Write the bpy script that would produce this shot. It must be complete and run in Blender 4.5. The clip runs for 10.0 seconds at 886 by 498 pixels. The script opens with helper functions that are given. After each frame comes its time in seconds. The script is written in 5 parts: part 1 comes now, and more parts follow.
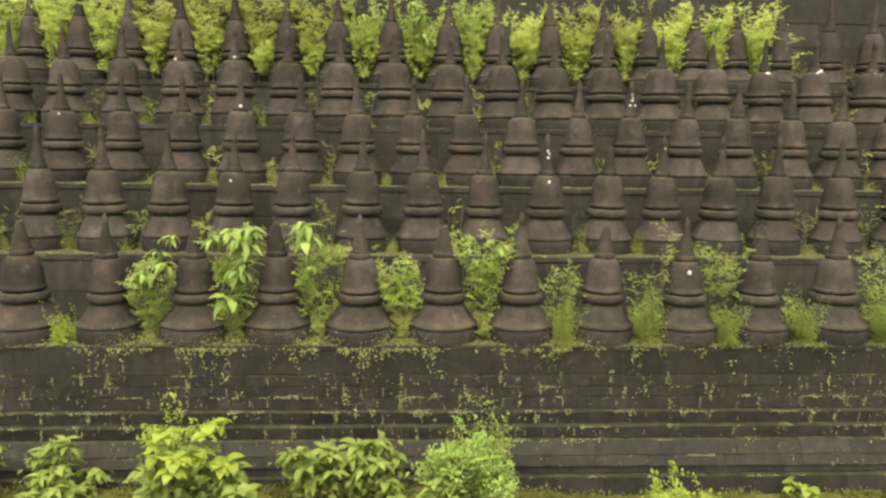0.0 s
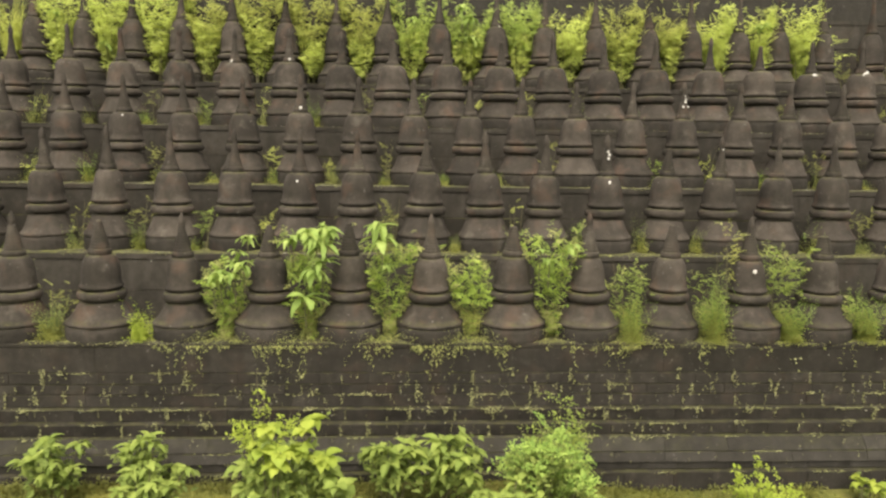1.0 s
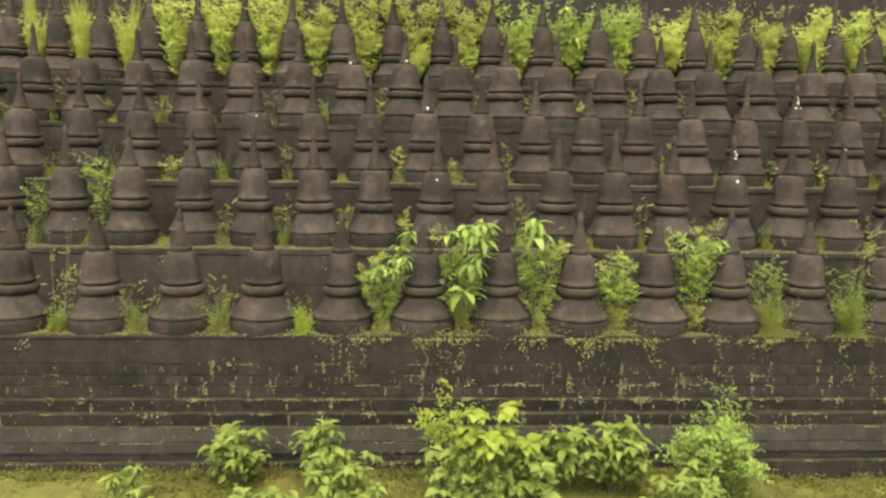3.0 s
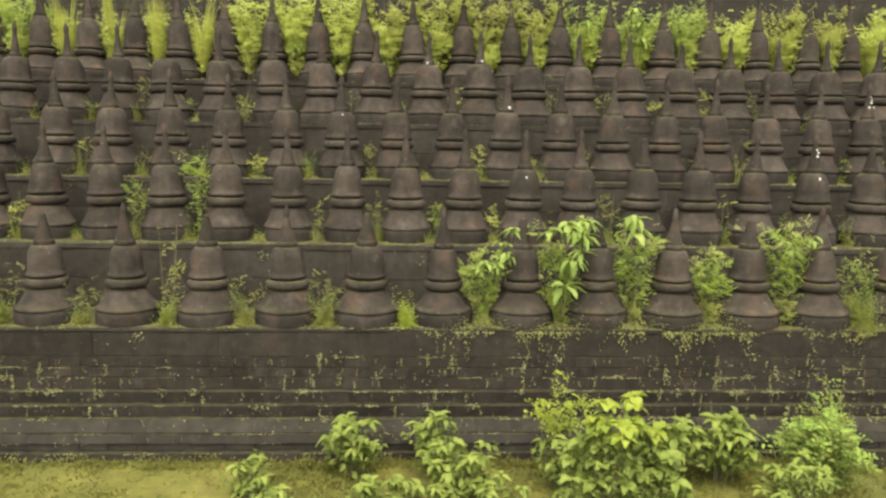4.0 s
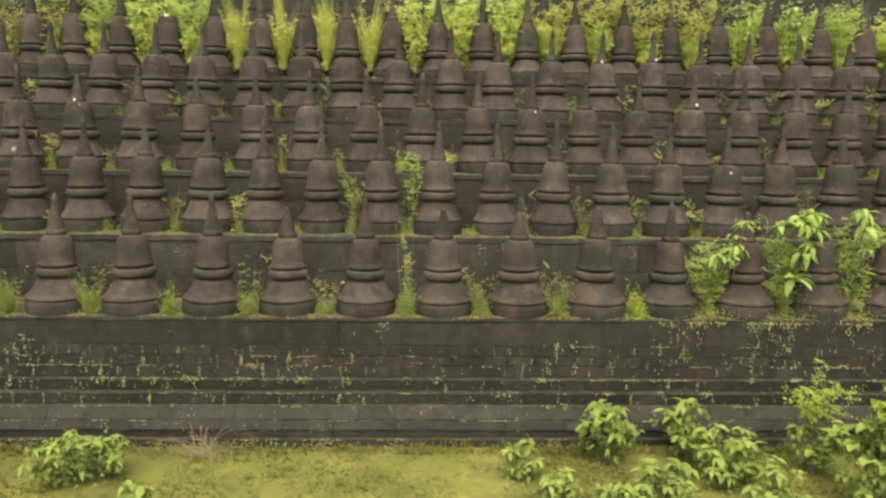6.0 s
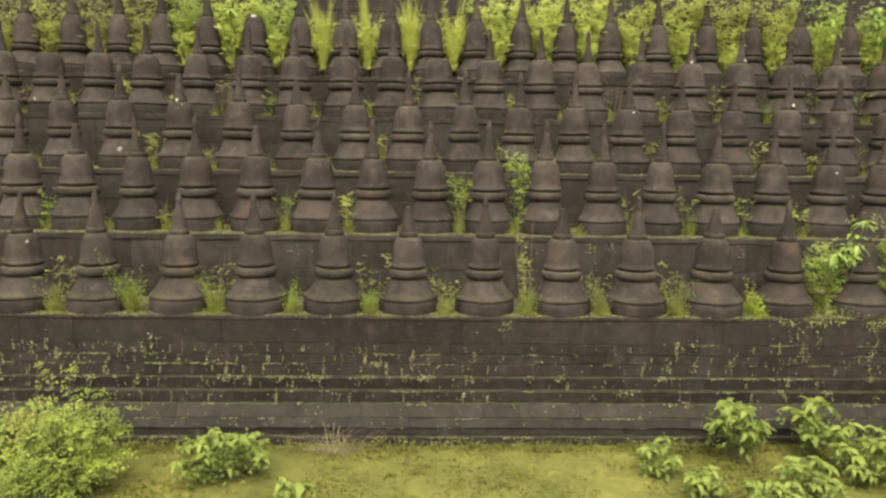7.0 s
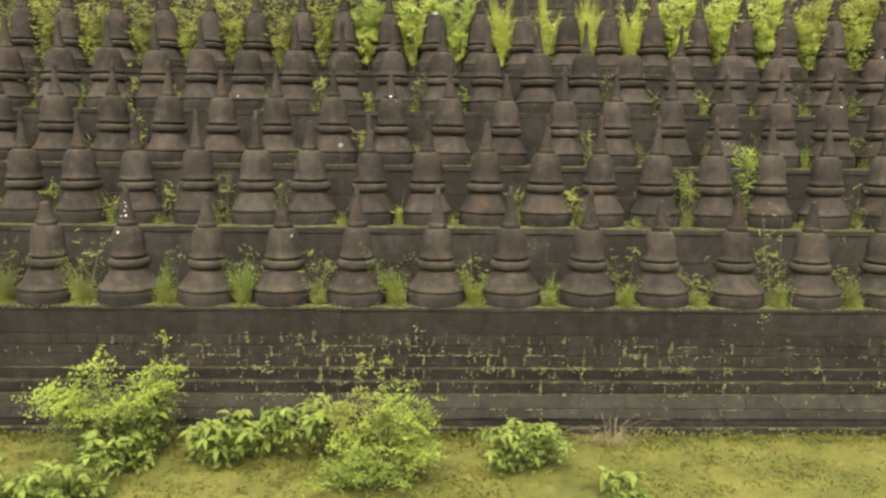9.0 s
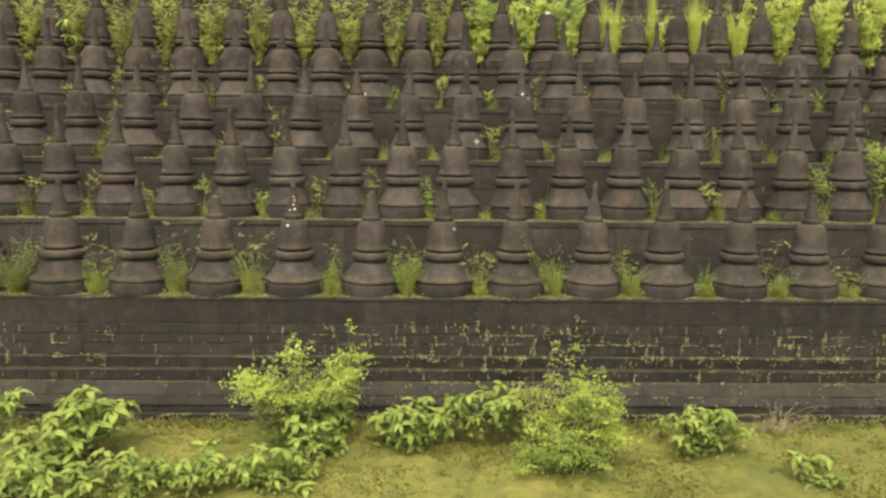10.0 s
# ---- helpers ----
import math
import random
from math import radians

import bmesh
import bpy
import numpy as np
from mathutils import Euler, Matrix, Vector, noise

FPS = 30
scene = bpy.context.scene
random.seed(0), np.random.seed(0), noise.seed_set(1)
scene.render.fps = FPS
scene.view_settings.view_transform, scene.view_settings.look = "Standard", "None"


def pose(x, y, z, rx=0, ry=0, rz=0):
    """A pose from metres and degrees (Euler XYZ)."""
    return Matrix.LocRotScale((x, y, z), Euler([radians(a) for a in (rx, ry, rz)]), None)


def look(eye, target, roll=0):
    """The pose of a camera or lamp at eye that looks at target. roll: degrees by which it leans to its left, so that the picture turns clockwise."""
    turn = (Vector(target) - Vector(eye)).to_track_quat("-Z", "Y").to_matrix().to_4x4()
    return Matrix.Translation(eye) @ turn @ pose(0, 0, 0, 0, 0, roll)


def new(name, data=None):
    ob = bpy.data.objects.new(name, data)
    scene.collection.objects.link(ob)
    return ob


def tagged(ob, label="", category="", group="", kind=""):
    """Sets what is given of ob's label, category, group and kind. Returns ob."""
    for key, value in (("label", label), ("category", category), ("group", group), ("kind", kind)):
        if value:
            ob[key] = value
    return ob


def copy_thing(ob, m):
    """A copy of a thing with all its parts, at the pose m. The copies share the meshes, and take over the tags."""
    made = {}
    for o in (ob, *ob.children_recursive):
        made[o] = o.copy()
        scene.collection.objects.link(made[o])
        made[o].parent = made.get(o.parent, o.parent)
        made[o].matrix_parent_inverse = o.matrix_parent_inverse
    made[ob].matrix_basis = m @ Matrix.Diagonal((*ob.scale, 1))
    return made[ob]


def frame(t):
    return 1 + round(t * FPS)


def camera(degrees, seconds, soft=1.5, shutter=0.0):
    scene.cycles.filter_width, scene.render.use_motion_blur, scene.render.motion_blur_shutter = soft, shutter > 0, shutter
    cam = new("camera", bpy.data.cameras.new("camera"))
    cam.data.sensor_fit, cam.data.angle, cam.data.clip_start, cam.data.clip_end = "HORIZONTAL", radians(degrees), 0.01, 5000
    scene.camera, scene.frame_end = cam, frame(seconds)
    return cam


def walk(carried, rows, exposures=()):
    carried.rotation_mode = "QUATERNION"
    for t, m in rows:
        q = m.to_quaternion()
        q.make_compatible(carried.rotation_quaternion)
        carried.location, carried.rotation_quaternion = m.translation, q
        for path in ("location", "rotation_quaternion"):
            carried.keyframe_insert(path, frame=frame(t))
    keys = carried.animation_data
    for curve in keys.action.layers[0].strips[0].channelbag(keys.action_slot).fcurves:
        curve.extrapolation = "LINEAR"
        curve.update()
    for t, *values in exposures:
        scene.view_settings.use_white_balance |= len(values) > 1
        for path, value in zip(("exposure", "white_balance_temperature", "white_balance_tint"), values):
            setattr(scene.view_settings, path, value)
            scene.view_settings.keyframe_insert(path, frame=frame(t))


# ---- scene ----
cam = camera(62.2, 10.0, soft=2.5)
METRES, EYE, TILT, LEAN, TURN = 18.0, 5.0, -8.0, -0.75, -2.7
EXPOSURE, KELVIN, TINT = 2.04, 7250, 9.0
ROWS = [
    (0.0, 0.0, 0.0, 0.0, 0.0, 0.0, -0.0),
    (0.5, -0.0305, -0.0068, -0.0004, 0.04, 0.02, 0.01),
    (1.0, -0.0611, -0.0108, -0.0005, 0.04, -0.0, -0.01),
    (1.5, -0.0907, -0.0143, -0.0006, 0.08, -0.04, -0.01),
    (2.0, -0.1216, -0.0192, -0.0012, 0.12, -0.03, -0.03),
    (3.5, -0.2374, -0.0445, -0.0052, 0.28, -0.07, -0.13),
    (4.0, -0.2844, -0.0521, -0.0077, 0.37, -0.04, -0.13),
    (4.5, -0.3336, -0.0588, -0.0101, 0.53, -0.04, -0.12),
    (5.0, -0.3853, -0.0649, -0.0125, 0.69, -0.03, -0.14),
    (5.5, -0.4388, -0.0706, -0.0138, 0.85, -0.06, -0.14),
    (7.0, -0.6051, -0.0823, -0.0146, 1.12, -0.12, -0.18),
    (7.5, -0.6597, -0.084, -0.0156, 1.2, -0.15, -0.18),
    (8.0, -0.7134, -0.0865, -0.0174, 1.33, -0.15, -0.18),
    (8.5, -0.773, -0.0911, -0.0184, 1.49, -0.18, -0.1),
    (9.0, -0.8422, -0.0968, -0.0196, 1.52, -0.23, -0.06),
    (9.5, -0.9151, -0.1056, -0.0235, 1.67, -0.16, -0.02),
    (10.0, -0.9905, -0.1203, -0.0278, 1.85, -0.14, -0.05),
]
walk(cam, [(t, pose(0, 0, EYE, TILT, LEAN, TURN) @ pose(METRES * x, METRES * y, METRES * z, 90 + pitch, roll, yaw)) for t, x, y, z, yaw, pitch, roll in ROWS],
     exposures=[(0.0, EXPOSURE, KELVIN, TINT), (10.0, EXPOSURE, KELVIN, TINT)])

# ---- sky and light: a bright overcast day ----
world = bpy.data.worlds.new("overcast_sky")
scene.world = world
world.use_nodes = True
wn = world.node_tree
wn.nodes.clear()
w_out = wn.nodes.new("ShaderNodeOutputWorld")
w_bg = wn.nodes.new("ShaderNodeBackground")
w_hsv = wn.nodes.new("ShaderNodeHueSaturation")
w_sky = wn.nodes.new("ShaderNodeTexSky")
w_sky.sky_type = "NISHITA"
w_sky.sun_disc = False
w_sky.sun_elevation = radians(58)
w_sky.sun_rotation = radians(200)
w_sky.air_density, w_sky.dust_density, w_sky.ozone_density = 1.0, 3.0, 1.0
w_hsv.inputs["Saturation"].default_value = 0.25
w_bg.inputs["Strength"].default_value = 0.145
wn.links.new(w_sky.outputs["Color"], w_hsv.inputs["Color"])
wn.links.new(w_hsv.outputs["Color"], w_bg.inputs["Color"])
wn.links.new(w_bg.outputs["Background"], w_out.inputs["Surface"])
sun_data = bpy.data.lights.new("sun", "SUN")
sun_data.energy, sun_data.angle, sun_data.color = 0.9, radians(30), (1.0, 0.95, 0.86)
sun = new("sun", sun_data)
sun.matrix_world = look((4, -5, 25), (0, 8, 0))


# ---- materials ----
def nodes_of(name):
    m = bpy.data.materials.new(name)
    m.use_nodes = True
    nt = m.node_tree
    return m, nt, nt.nodes["Principled BSDF"]


def noise_node(nt, scale, detail=4.0, rough=0.6, vec=None):
    n = nt.nodes.new("ShaderNodeTexNoise")
    n.inputs["Scale"].default_value, n.inputs["Detail"].default_value, n.inputs["Roughness"].default_value = scale, detail, rough
    if vec:
        nt.links.new(vec, n.inputs["Vector"])
    return n.outputs["Fac"]


def ramp(nt, fac, stops):
    r = nt.nodes.new("ShaderNodeValToRGB")
    el = r.color_ramp.elements
    while len(el) < len(stops):
        el.new(0.5)
    for e, (p, c) in zip(el, stops):
        e.position, e.color = p, (*c, 1.0) if len(c) == 3 else c
    nt.links.new(fac, r.inputs["Fac"])
    return r.outputs["Color"]


def mixed(nt, fac, a, b, mode="MIX"):
    m = nt.nodes.new("ShaderNodeMix")
    m.data_type, m.blend_type = "RGBA", mode
    for sock, v in ((m.inputs["Factor"], fac), (m.inputs[6], a), (m.inputs[7], b)):
        if isinstance(v, (int, float)):
            sock.default_value = v
        elif isinstance(v, tuple):
            sock.default_value = (*v, 1.0)
        else:
            nt.links.new(v, sock)
    return m.outputs[2]


def maths(nt, op, a, b=0.0, c=None):
    m = nt.nodes.new("ShaderNodeMath")
    m.operation = op
    for sock, v in zip(m.inputs, (a, b) if c is None else (a, b, c)):
        if isinstance(v, (int, float)):
            sock.default_value = v
        else:
            nt.links.new(v, sock)
    return m.outputs[0]


def stone_material(name, dark, mid, light, moss_amount=0.5, lichen=0.5, rusty=0.22):
    """Weathered dark sandstone: soft blotches, streaks of algae, pale lichen freckles, moss on what lies flat."""
    m, nt, bsdf = nodes_of(name)
    geo = nt.nodes.new("ShaderNodeNewGeometry")
    info = nt.nodes.new("ShaderNodeObjectInfo")
    pos = geo.outputs["Position"]
    big = noise_node(nt, 1.3, 5.0, 0.65, pos)
    mapn = nt.nodes.new("ShaderNodeMapping")
    mapn.inputs["Scale"].default_value = (5.0, 5.0, 0.9)
    nt.links.new(pos, mapn.inputs["Vector"])
    streak = noise_node(nt, 1.0, 4.0, 0.6, mapn.outputs["Vector"])
    fine = noise_node(nt, 38.0, 5.0, 0.7, pos)
    tone = maths(nt, "ADD", maths(nt, "MULTIPLY", big, 0.55), maths(nt, "MULTIPLY", streak, 0.45))
    tone = maths(nt, "ADD", tone, maths(nt, "MULTIPLY", maths(nt, "SUBTRACT", noise_node(nt, 5.5, 4.0, 0.65, pos), 0.5), 0.55))
    tone = maths(nt, "ADD", tone, maths(nt, "MULTIPLY", maths(nt, "SUBTRACT", info.outputs["Random"], 0.5), 0.22))
    col = ramp(nt, tone, [(0.32, dark), (0.52, mid), (0.72, light)])
    col = mixed(nt, maths(nt, "MULTIPLY", fine, 0.55), col, (0.02, 0.018, 0.014), "MIX")
    algae = ramp(nt, noise_node(nt, 3.6, 5.0, 0.7, pos), [(0.47, (0, 0, 0)), (0.66, (1, 1, 1))])
    col = mixed(nt, maths(nt, "MULTIPLY", algae, 0.35), col, (0.0235, 0.0215, 0.0148))
    rust = ramp(nt, noise_node(nt, 2.7, 3.0, 0.5, pos), [(0.55, (0, 0, 0)), (0.72, (1, 1, 1))])
    col = mixed(nt, maths(nt, "MULTIPLY", rust, rusty), col, (0.11, 0.062, 0.04))
    spots = ramp(nt, noise_node(nt, 19.0, 2.0, 0.5, pos), [(0.70, (0, 0, 0)), (0.76, (1, 1, 1))])
    col = mixed(nt, maths(nt, "MULTIPLY", spots, 0.35 * lichen), col, (0.26, 0.25, 0.21))
    pale = ramp(nt, noise_node(nt, 3.1, 4.0, 0.6, pos), [(0.60, (0, 0, 0)), (0.74, (1, 1, 1))])
    col = mixed(nt, maths(nt, "MULTIPLY", pale, 0.30 * lichen), col, (0.125, 0.112, 0.088))
    sep = nt.nodes.new("ShaderNodeSeparateXYZ")
    nt.links.new(geo.outputs["Normal"], sep.inputs["Vector"])
    flat = ramp(nt, sep.outputs["Z"], [(0.62, (0, 0, 0)), (0.95, (1, 1, 1))])
    patch = ramp(nt, noise_node(nt, 6.5, 5.0, 0.65, pos), [(0.40, (0, 0, 0)), (0.62, (1, 1, 1))])
    moss = maths(nt, "MULTIPLY", maths(nt, "MULTIPLY", flat, patch), moss_amount)
    col = mixed(nt, moss, col, (0.115, 0.12, 0.03))
    nt.links.new(col, bsdf.inputs["Base Color"])
    bsdf.inputs["Roughness"].default_value = 0.95
    bsdf.inputs["Specular IOR Level"].default_value = 0.12
    bump = nt.nodes.new("ShaderNodeBump")
    bump.inputs["Strength"].default_value, bump.inputs["Distance"].default_value = 0.7, 0.02
    nt.links.new(maths(nt, "ADD", fine, maths(nt, "MULTIPLY", noise_node(nt, 9.0, 4.0, 0.6, pos), 1.5)), bump.inputs["Height"])
    nt.links.new(bump.outputs["Normal"], bsdf.inputs["Normal"])
    return m


def leaf_material(name, a, b, c, by_object=False, through_light=0.48):
    """Leaves: three greens from leaf to leaf, a little light coming through."""
    m, nt, bsdf = nodes_of(name)
    if by_object:
        rnd = nt.nodes.new("ShaderNodeObjectInfo").outputs["Random"]
    else:
        rnd = nt.nodes.new("ShaderNodeNewGeometry").outputs["Random Per Island"]
    tex = nt.nodes.new("ShaderNodeTexCoord")
    fac = maths(nt, "ADD", maths(nt, "MULTIPLY", rnd, 0.55), maths(nt, "MULTIPLY", noise_node(nt, 3.0, 3.0, 0.6, tex.outputs["Object"]), 0.5))
    col = ramp(nt, fac, [(0.1, a), (0.5, b), (0.92, c)])
    nt.links.new(col, bsdf.inputs["Base Color"])
    bsdf.inputs["Roughness"].default_value = 0.65
    bsdf.inputs["Specular IOR Level"].default_value = 0.15
    tr = nt.nodes.new("ShaderNodeBsdfTranslucent")
    nt.links.new(col, tr.inputs["Color"])
    mix = nt.nodes.new("ShaderNodeMixShader")
    mix.inputs["Fac"].default_value = through_light
    nt.links.new(bsdf.outputs["BSDF"], mix.inputs[1])
    nt.links.new(tr.outputs["BSDF"], mix.inputs[2])
    nt.links.new(mix.outputs["Shader"], nt.nodes["Material Output"].inputs["Surface"])
    return m


def lawn_material():
    m, nt, bsdf = nodes_of("lawn")
    pos = nt.nodes.new("ShaderNodeNewGeometry").outputs["Position"]
    big = noise_node(nt, 0.8, 5.0, 0.65, pos)
    col = ramp(nt, big, [(0.34, (0.072, 0.076, 0.02)), (0.5, (0.12, 0.119, 0.027)), (0.66, (0.18, 0.164, 0.039))])
    soil = ramp(nt, noise_node(nt, 2.4, 5.0, 0.68, pos), [(0.52, (0, 0, 0)), (0.68, (1, 1, 1))])
    col = mixed(nt, maths(nt, "MULTIPLY", soil, 0.5), col, (0.115, 0.078, 0.036))
    fine = noise_node(nt, 17.0, 6.0, 0.75, pos)
    blotch = ramp(nt, noise_node(nt, 7.0, 4.0, 0.7, pos), [(0.45, (0, 0, 0)), (0.62, (1, 1, 1))])
    col = mixed(nt, maths(nt, "MULTIPLY", blotch, 0.38), col, (0.062, 0.074, 0.018))
    col = mixed(nt, maths(nt, "MULTIPLY", fine, 0.4), col, (0.055, 0.064, 0.016))
    nt.links.new(col, bsdf.inputs["Base Color"])
    bsdf.inputs["Roughness"].default_value = 0.95
    bsdf.inputs["Specular IOR Level"].default_value = 0.15
    bump = nt.nodes.new("ShaderNodeBump")
    bump.inputs["Strength"].default_value, bump.inputs["Distance"].default_value = 0.8, 0.03
    nt.links.new(maths(nt, "ADD", fine, noise_node(nt, 7.0, 3.0, 0.6, pos)), bump.inputs["Height"])
    nt.links.new(bump.outputs["Normal"], bsdf.inputs["Normal"])
    return m


def plain_material(name, a, b, rough=0.8):
    m, nt, bsdf = nodes_of(name)
    pos = nt.nodes.new("ShaderNodeNewGeometry").outputs["Position"]
    nt.links.new(ramp(nt, noise_node(nt, 25.0, 4.0, 0.6, pos), [(0.35, a), (0.65, b)]), bsdf.inputs["Base Color"])
    bsdf.inputs["Roughness"].default_value = rough
    return m


STONE = stone_material("stupa_stone", (0.0225, 0.0188, 0.0155), (0.041, 0.0338, 0.0275), (0.07, 0.0575, 0.0465), 0.4, 0.9, 0.24)
PLINTH_STONE = stone_material("plinth_stone", (0.016, 0.0138, 0.0115), (0.0285, 0.0242, 0.02), (0.048, 0.0405, 0.0335), 0.4, 0.6, 0.12)
WALL = stone_material("wall_stone", (0.013, 0.0112, 0.0089), (0.021, 0.018, 0.0144), (0.0355, 0.0305, 0.0246), 0.22, 0.5, 0.08)
# Paler copy of the wall stone: haze and lifted shade put in the colour.
RISER_LIFTED = stone_material("terrace_stone_lifted", (0.023, 0.02, 0.0162), (0.0365, 0.0318, 0.0258), (0.058, 0.0508, 0.0418), 0.6, 0.35, 0.06)
CORE = stone_material("wall_core", (0.02, 0.018, 0.015), (0.03, 0.027, 0.022), (0.045, 0.04, 0.033), 0.8, 0.2, 0.0)
MOULD = stone_material("moulding_stone", (0.0155, 0.0138, 0.0115), (0.0245, 0.0219, 0.0183), (0.0365, 0.033, 0.0279), 0.35, 0.5, 0.0)
TREAD = stone_material("terrace_floor_stone", (0.03, 0.027, 0.02), (0.052, 0.047, 0.034), (0.08, 0.072, 0.05), 0.8)
LAWN = lawn_material()
LEAF_BROAD = leaf_material("broad_leaf", (0.128, 0.178, 0.04), (0.19, 0.242, 0.053), (0.265, 0.315, 0.075), True, 0.42)
LEAF_SPRAY = leaf_material("spray_leaf", (0.165, 0.245, 0.06), (0.25, 0.335, 0.085), (0.36, 0.43, 0.13), True)
LEAF_LIME = leaf_material("lime_leaf", (0.18, 0.245, 0.04), (0.26, 0.32, 0.052), (0.345, 0.39, 0.068), True)
# Inner leaves in a darker green: shade is put into their colour.
LEAF_FILL = leaf_material("shade_toned_inner_leaf", (0.09, 0.124, 0.032), (0.142, 0.182, 0.045), (0.215, 0.26, 0.064))
LEAF_FINE = leaf_material("fine_leaf", (0.16, 0.215, 0.03), (0.245, 0.305, 0.042), (0.34, 0.395, 0.07))
LEAF_TOP = leaf_material("sunny_leaf", (0.31, 0.375, 0.085), (0.44, 0.50, 0.12), (0.55, 0.595, 0.175))
LEAF_FERN = leaf_material("fern_leaf", (0.13, 0.175, 0.032), (0.222, 0.278, 0.048), (0.345, 0.395, 0.078), through_light=0.33)
LEAF_GREEN = leaf_material("bright_leaf", (0.19, 0.27, 0.06), (0.29, 0.375, 0.085), (0.42, 0.48, 0.13))
LEAF_SUN = leaf_material("sunny_olive_leaf", (0.2, 0.225, 0.055), (0.31, 0.335, 0.08), (0.43, 0.44, 0.12))
LEAF_OLIVE = leaf_material("olive_leaf", (0.14, 0.15, 0.042), (0.235, 0.245, 0.062), (0.35, 0.345, 0.095))
LEAF_VINE = leaf_material("vine_leaf", (0.10, 0.145, 0.03), (0.175, 0.225, 0.045), (0.27, 0.315, 0.075))
LEAF_CLIMB = leaf_material("climber_leaf", (0.12, 0.18, 0.034), (0.215, 0.295, 0.052), (0.35, 0.425, 0.088))
LEAF_DULL = leaf_material("dull_leaf", (0.09, 0.098, 0.03), (0.16, 0.165, 0.046), (0.25, 0.245, 0.08))
GRASS_LIME = leaf_material("tall_grass", (0.24, 0.275, 0.05), (0.355, 0.385, 0.078), (0.47, 0.485, 0.12))
GRASS_LOW = leaf_material("short_grass", (0.08, 0.085, 0.02), (0.127, 0.128, 0.029), (0.182, 0.172, 0.043))
LEAF_STRAW = leaf_material("pale_creeper_leaf", (0.13, 0.148, 0.045), (0.235, 0.25, 0.077), (0.40, 0.395, 0.155))
MOSS = leaf_material("joint_moss", (0.112, 0.116, 0.046), (0.195, 0.196, 0.08), (0.325, 0.32, 0.165), through_light=0.15)
GRASS_WEED = leaf_material("weed_grass", (0.115, 0.135, 0.032), (0.19, 0.208, 0.047), (0.30, 0.31, 0.08))
LEAF_GRASS = leaf_material("grassy_weed_leaf", (0.088, 0.136, 0.03), (0.16, 0.222, 0.044), (0.265, 0.335, 0.078))
LEAF_WEED = leaf_material("weed_leaf", (0.07, 0.092, 0.03), (0.125, 0.155, 0.046), (0.235, 0.255, 0.085))
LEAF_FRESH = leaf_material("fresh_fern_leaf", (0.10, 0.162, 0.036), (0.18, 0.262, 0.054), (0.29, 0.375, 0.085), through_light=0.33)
# Fern green darkened to carry the shade behind the bright frond tips.
LEAF_FERN_SHADED = leaf_material("shaded_fern_leaf", (0.085, 0.115, 0.03), (0.145, 0.182, 0.043), (0.235, 0.275, 0.068), through_light=0.33)
STEM = plain_material("stem_bark", (0.05, 0.045, 0.02), (0.11, 0.10, 0.04))
DRY = plain_material("dry_straw", (0.15, 0.12, 0.06), (0.26, 0.21, 0.12))
FLAKE = plain_material("grey_lichen", (0.12, 0.12, 0.09), (0.26, 0.25, 0.20), 0.9)
LICHEN = plain_material("white_lichen", (0.20, 0.19, 0.165), (0.46, 0.44, 0.40), 0.9)


# ---- mesh helpers ----
def mesh_from(name, verts, faces, material, smooth=False):
    me = bpy.data.meshes.new(name)
    me.from_pydata([tuple(v) for v in verts], [], [tuple(f) for f in faces])
    me.materials.append(material)
    if smooth:
        me.polygons.foreach_set("use_smooth", [True] * len(me.polygons))
    me.update()
    return me


def part(name, me, parent, label="", m=None):
    ob = new(name, me)
    ob.parent = parent
    if m is not None:
        ob.matrix_basis = m
    if label:
        ob["label"] = label
    return ob


def thing(name, at, label, category, group="", kind=""):
    ob = new(name)
    ob.empty_display_size = 0.2
    ob.matrix_basis = at if isinstance(at, Matrix) else Matrix.Translation(at)
    return tagged(ob, label, category, group, kind)


def lathe(name, profile, material, seed, seg=28, rough=0.008, lean=0.0):
    """A turned stone, its surface worn unevenly."""
    verts, faces = [], []
    off = Vector((seed * 7.3, seed * 3.1, seed * 1.7))
    for r, z in profile:
        for k in range(seg):
            a = 2 * math.pi * k / seg
            c, s = math.cos(a), math.sin(a)
            n = noise.noise(Vector((c * 1.6, s * 1.6, z * 2.5)) + off) + 0.5 * noise.noise(Vector((c * 5, s * 5, z * 9)) + off)
            rr = max(r + rough * n * (0.4 + min(r, 0.4) * 1.5), 0.001)
            verts.append((rr * c + lean * z, rr * s, z + rough * 0.5 * noise.noise(Vector((c * 2, s * 2, z)) - off)))
    n = len(profile)
    for i in range(n - 1):
        for k in range(seg):
            k2 = (k + 1) % seg
            faces.append((i * seg + k, i * seg + k2, (i + 1) * seg + k2, (i + 1) * seg + k))
    faces.append(tuple(range(seg))[::-1])
    faces.append(tuple((n - 1) * seg + k for k in range(seg)))
    return mesh_from(name, verts, faces, material, True)


# ---- stupas ----
# radius and height of each turned stone, foot to top; a whole stupa is two metres high
PLINTH = [(0.525, -0.03), (0.54, 0.0), (0.546, 0.05), (0.545, 0.14), (0.536, 0.205), (0.515, 0.22)]
LOWER = [(0.49, 0.212), (0.535, 0.226), (0.548, 0.24), (0.546, 0.262), (0.528, 0.278), (0.487, 0.305), (0.45, 0.345), (0.415, 0.39), (0.38, 0.44),
         (0.347, 0.495), (0.32, 0.54), (0.305, 0.558), (0.262, 0.564), (0.255, 0.61)]
RING = [(0.252, 0.596), (0.318, 0.598), (0.338, 0.61), (0.351, 0.638), (0.355, 0.672), (0.349, 0.702), (0.332, 0.726), (0.30, 0.738), (0.262, 0.741)]
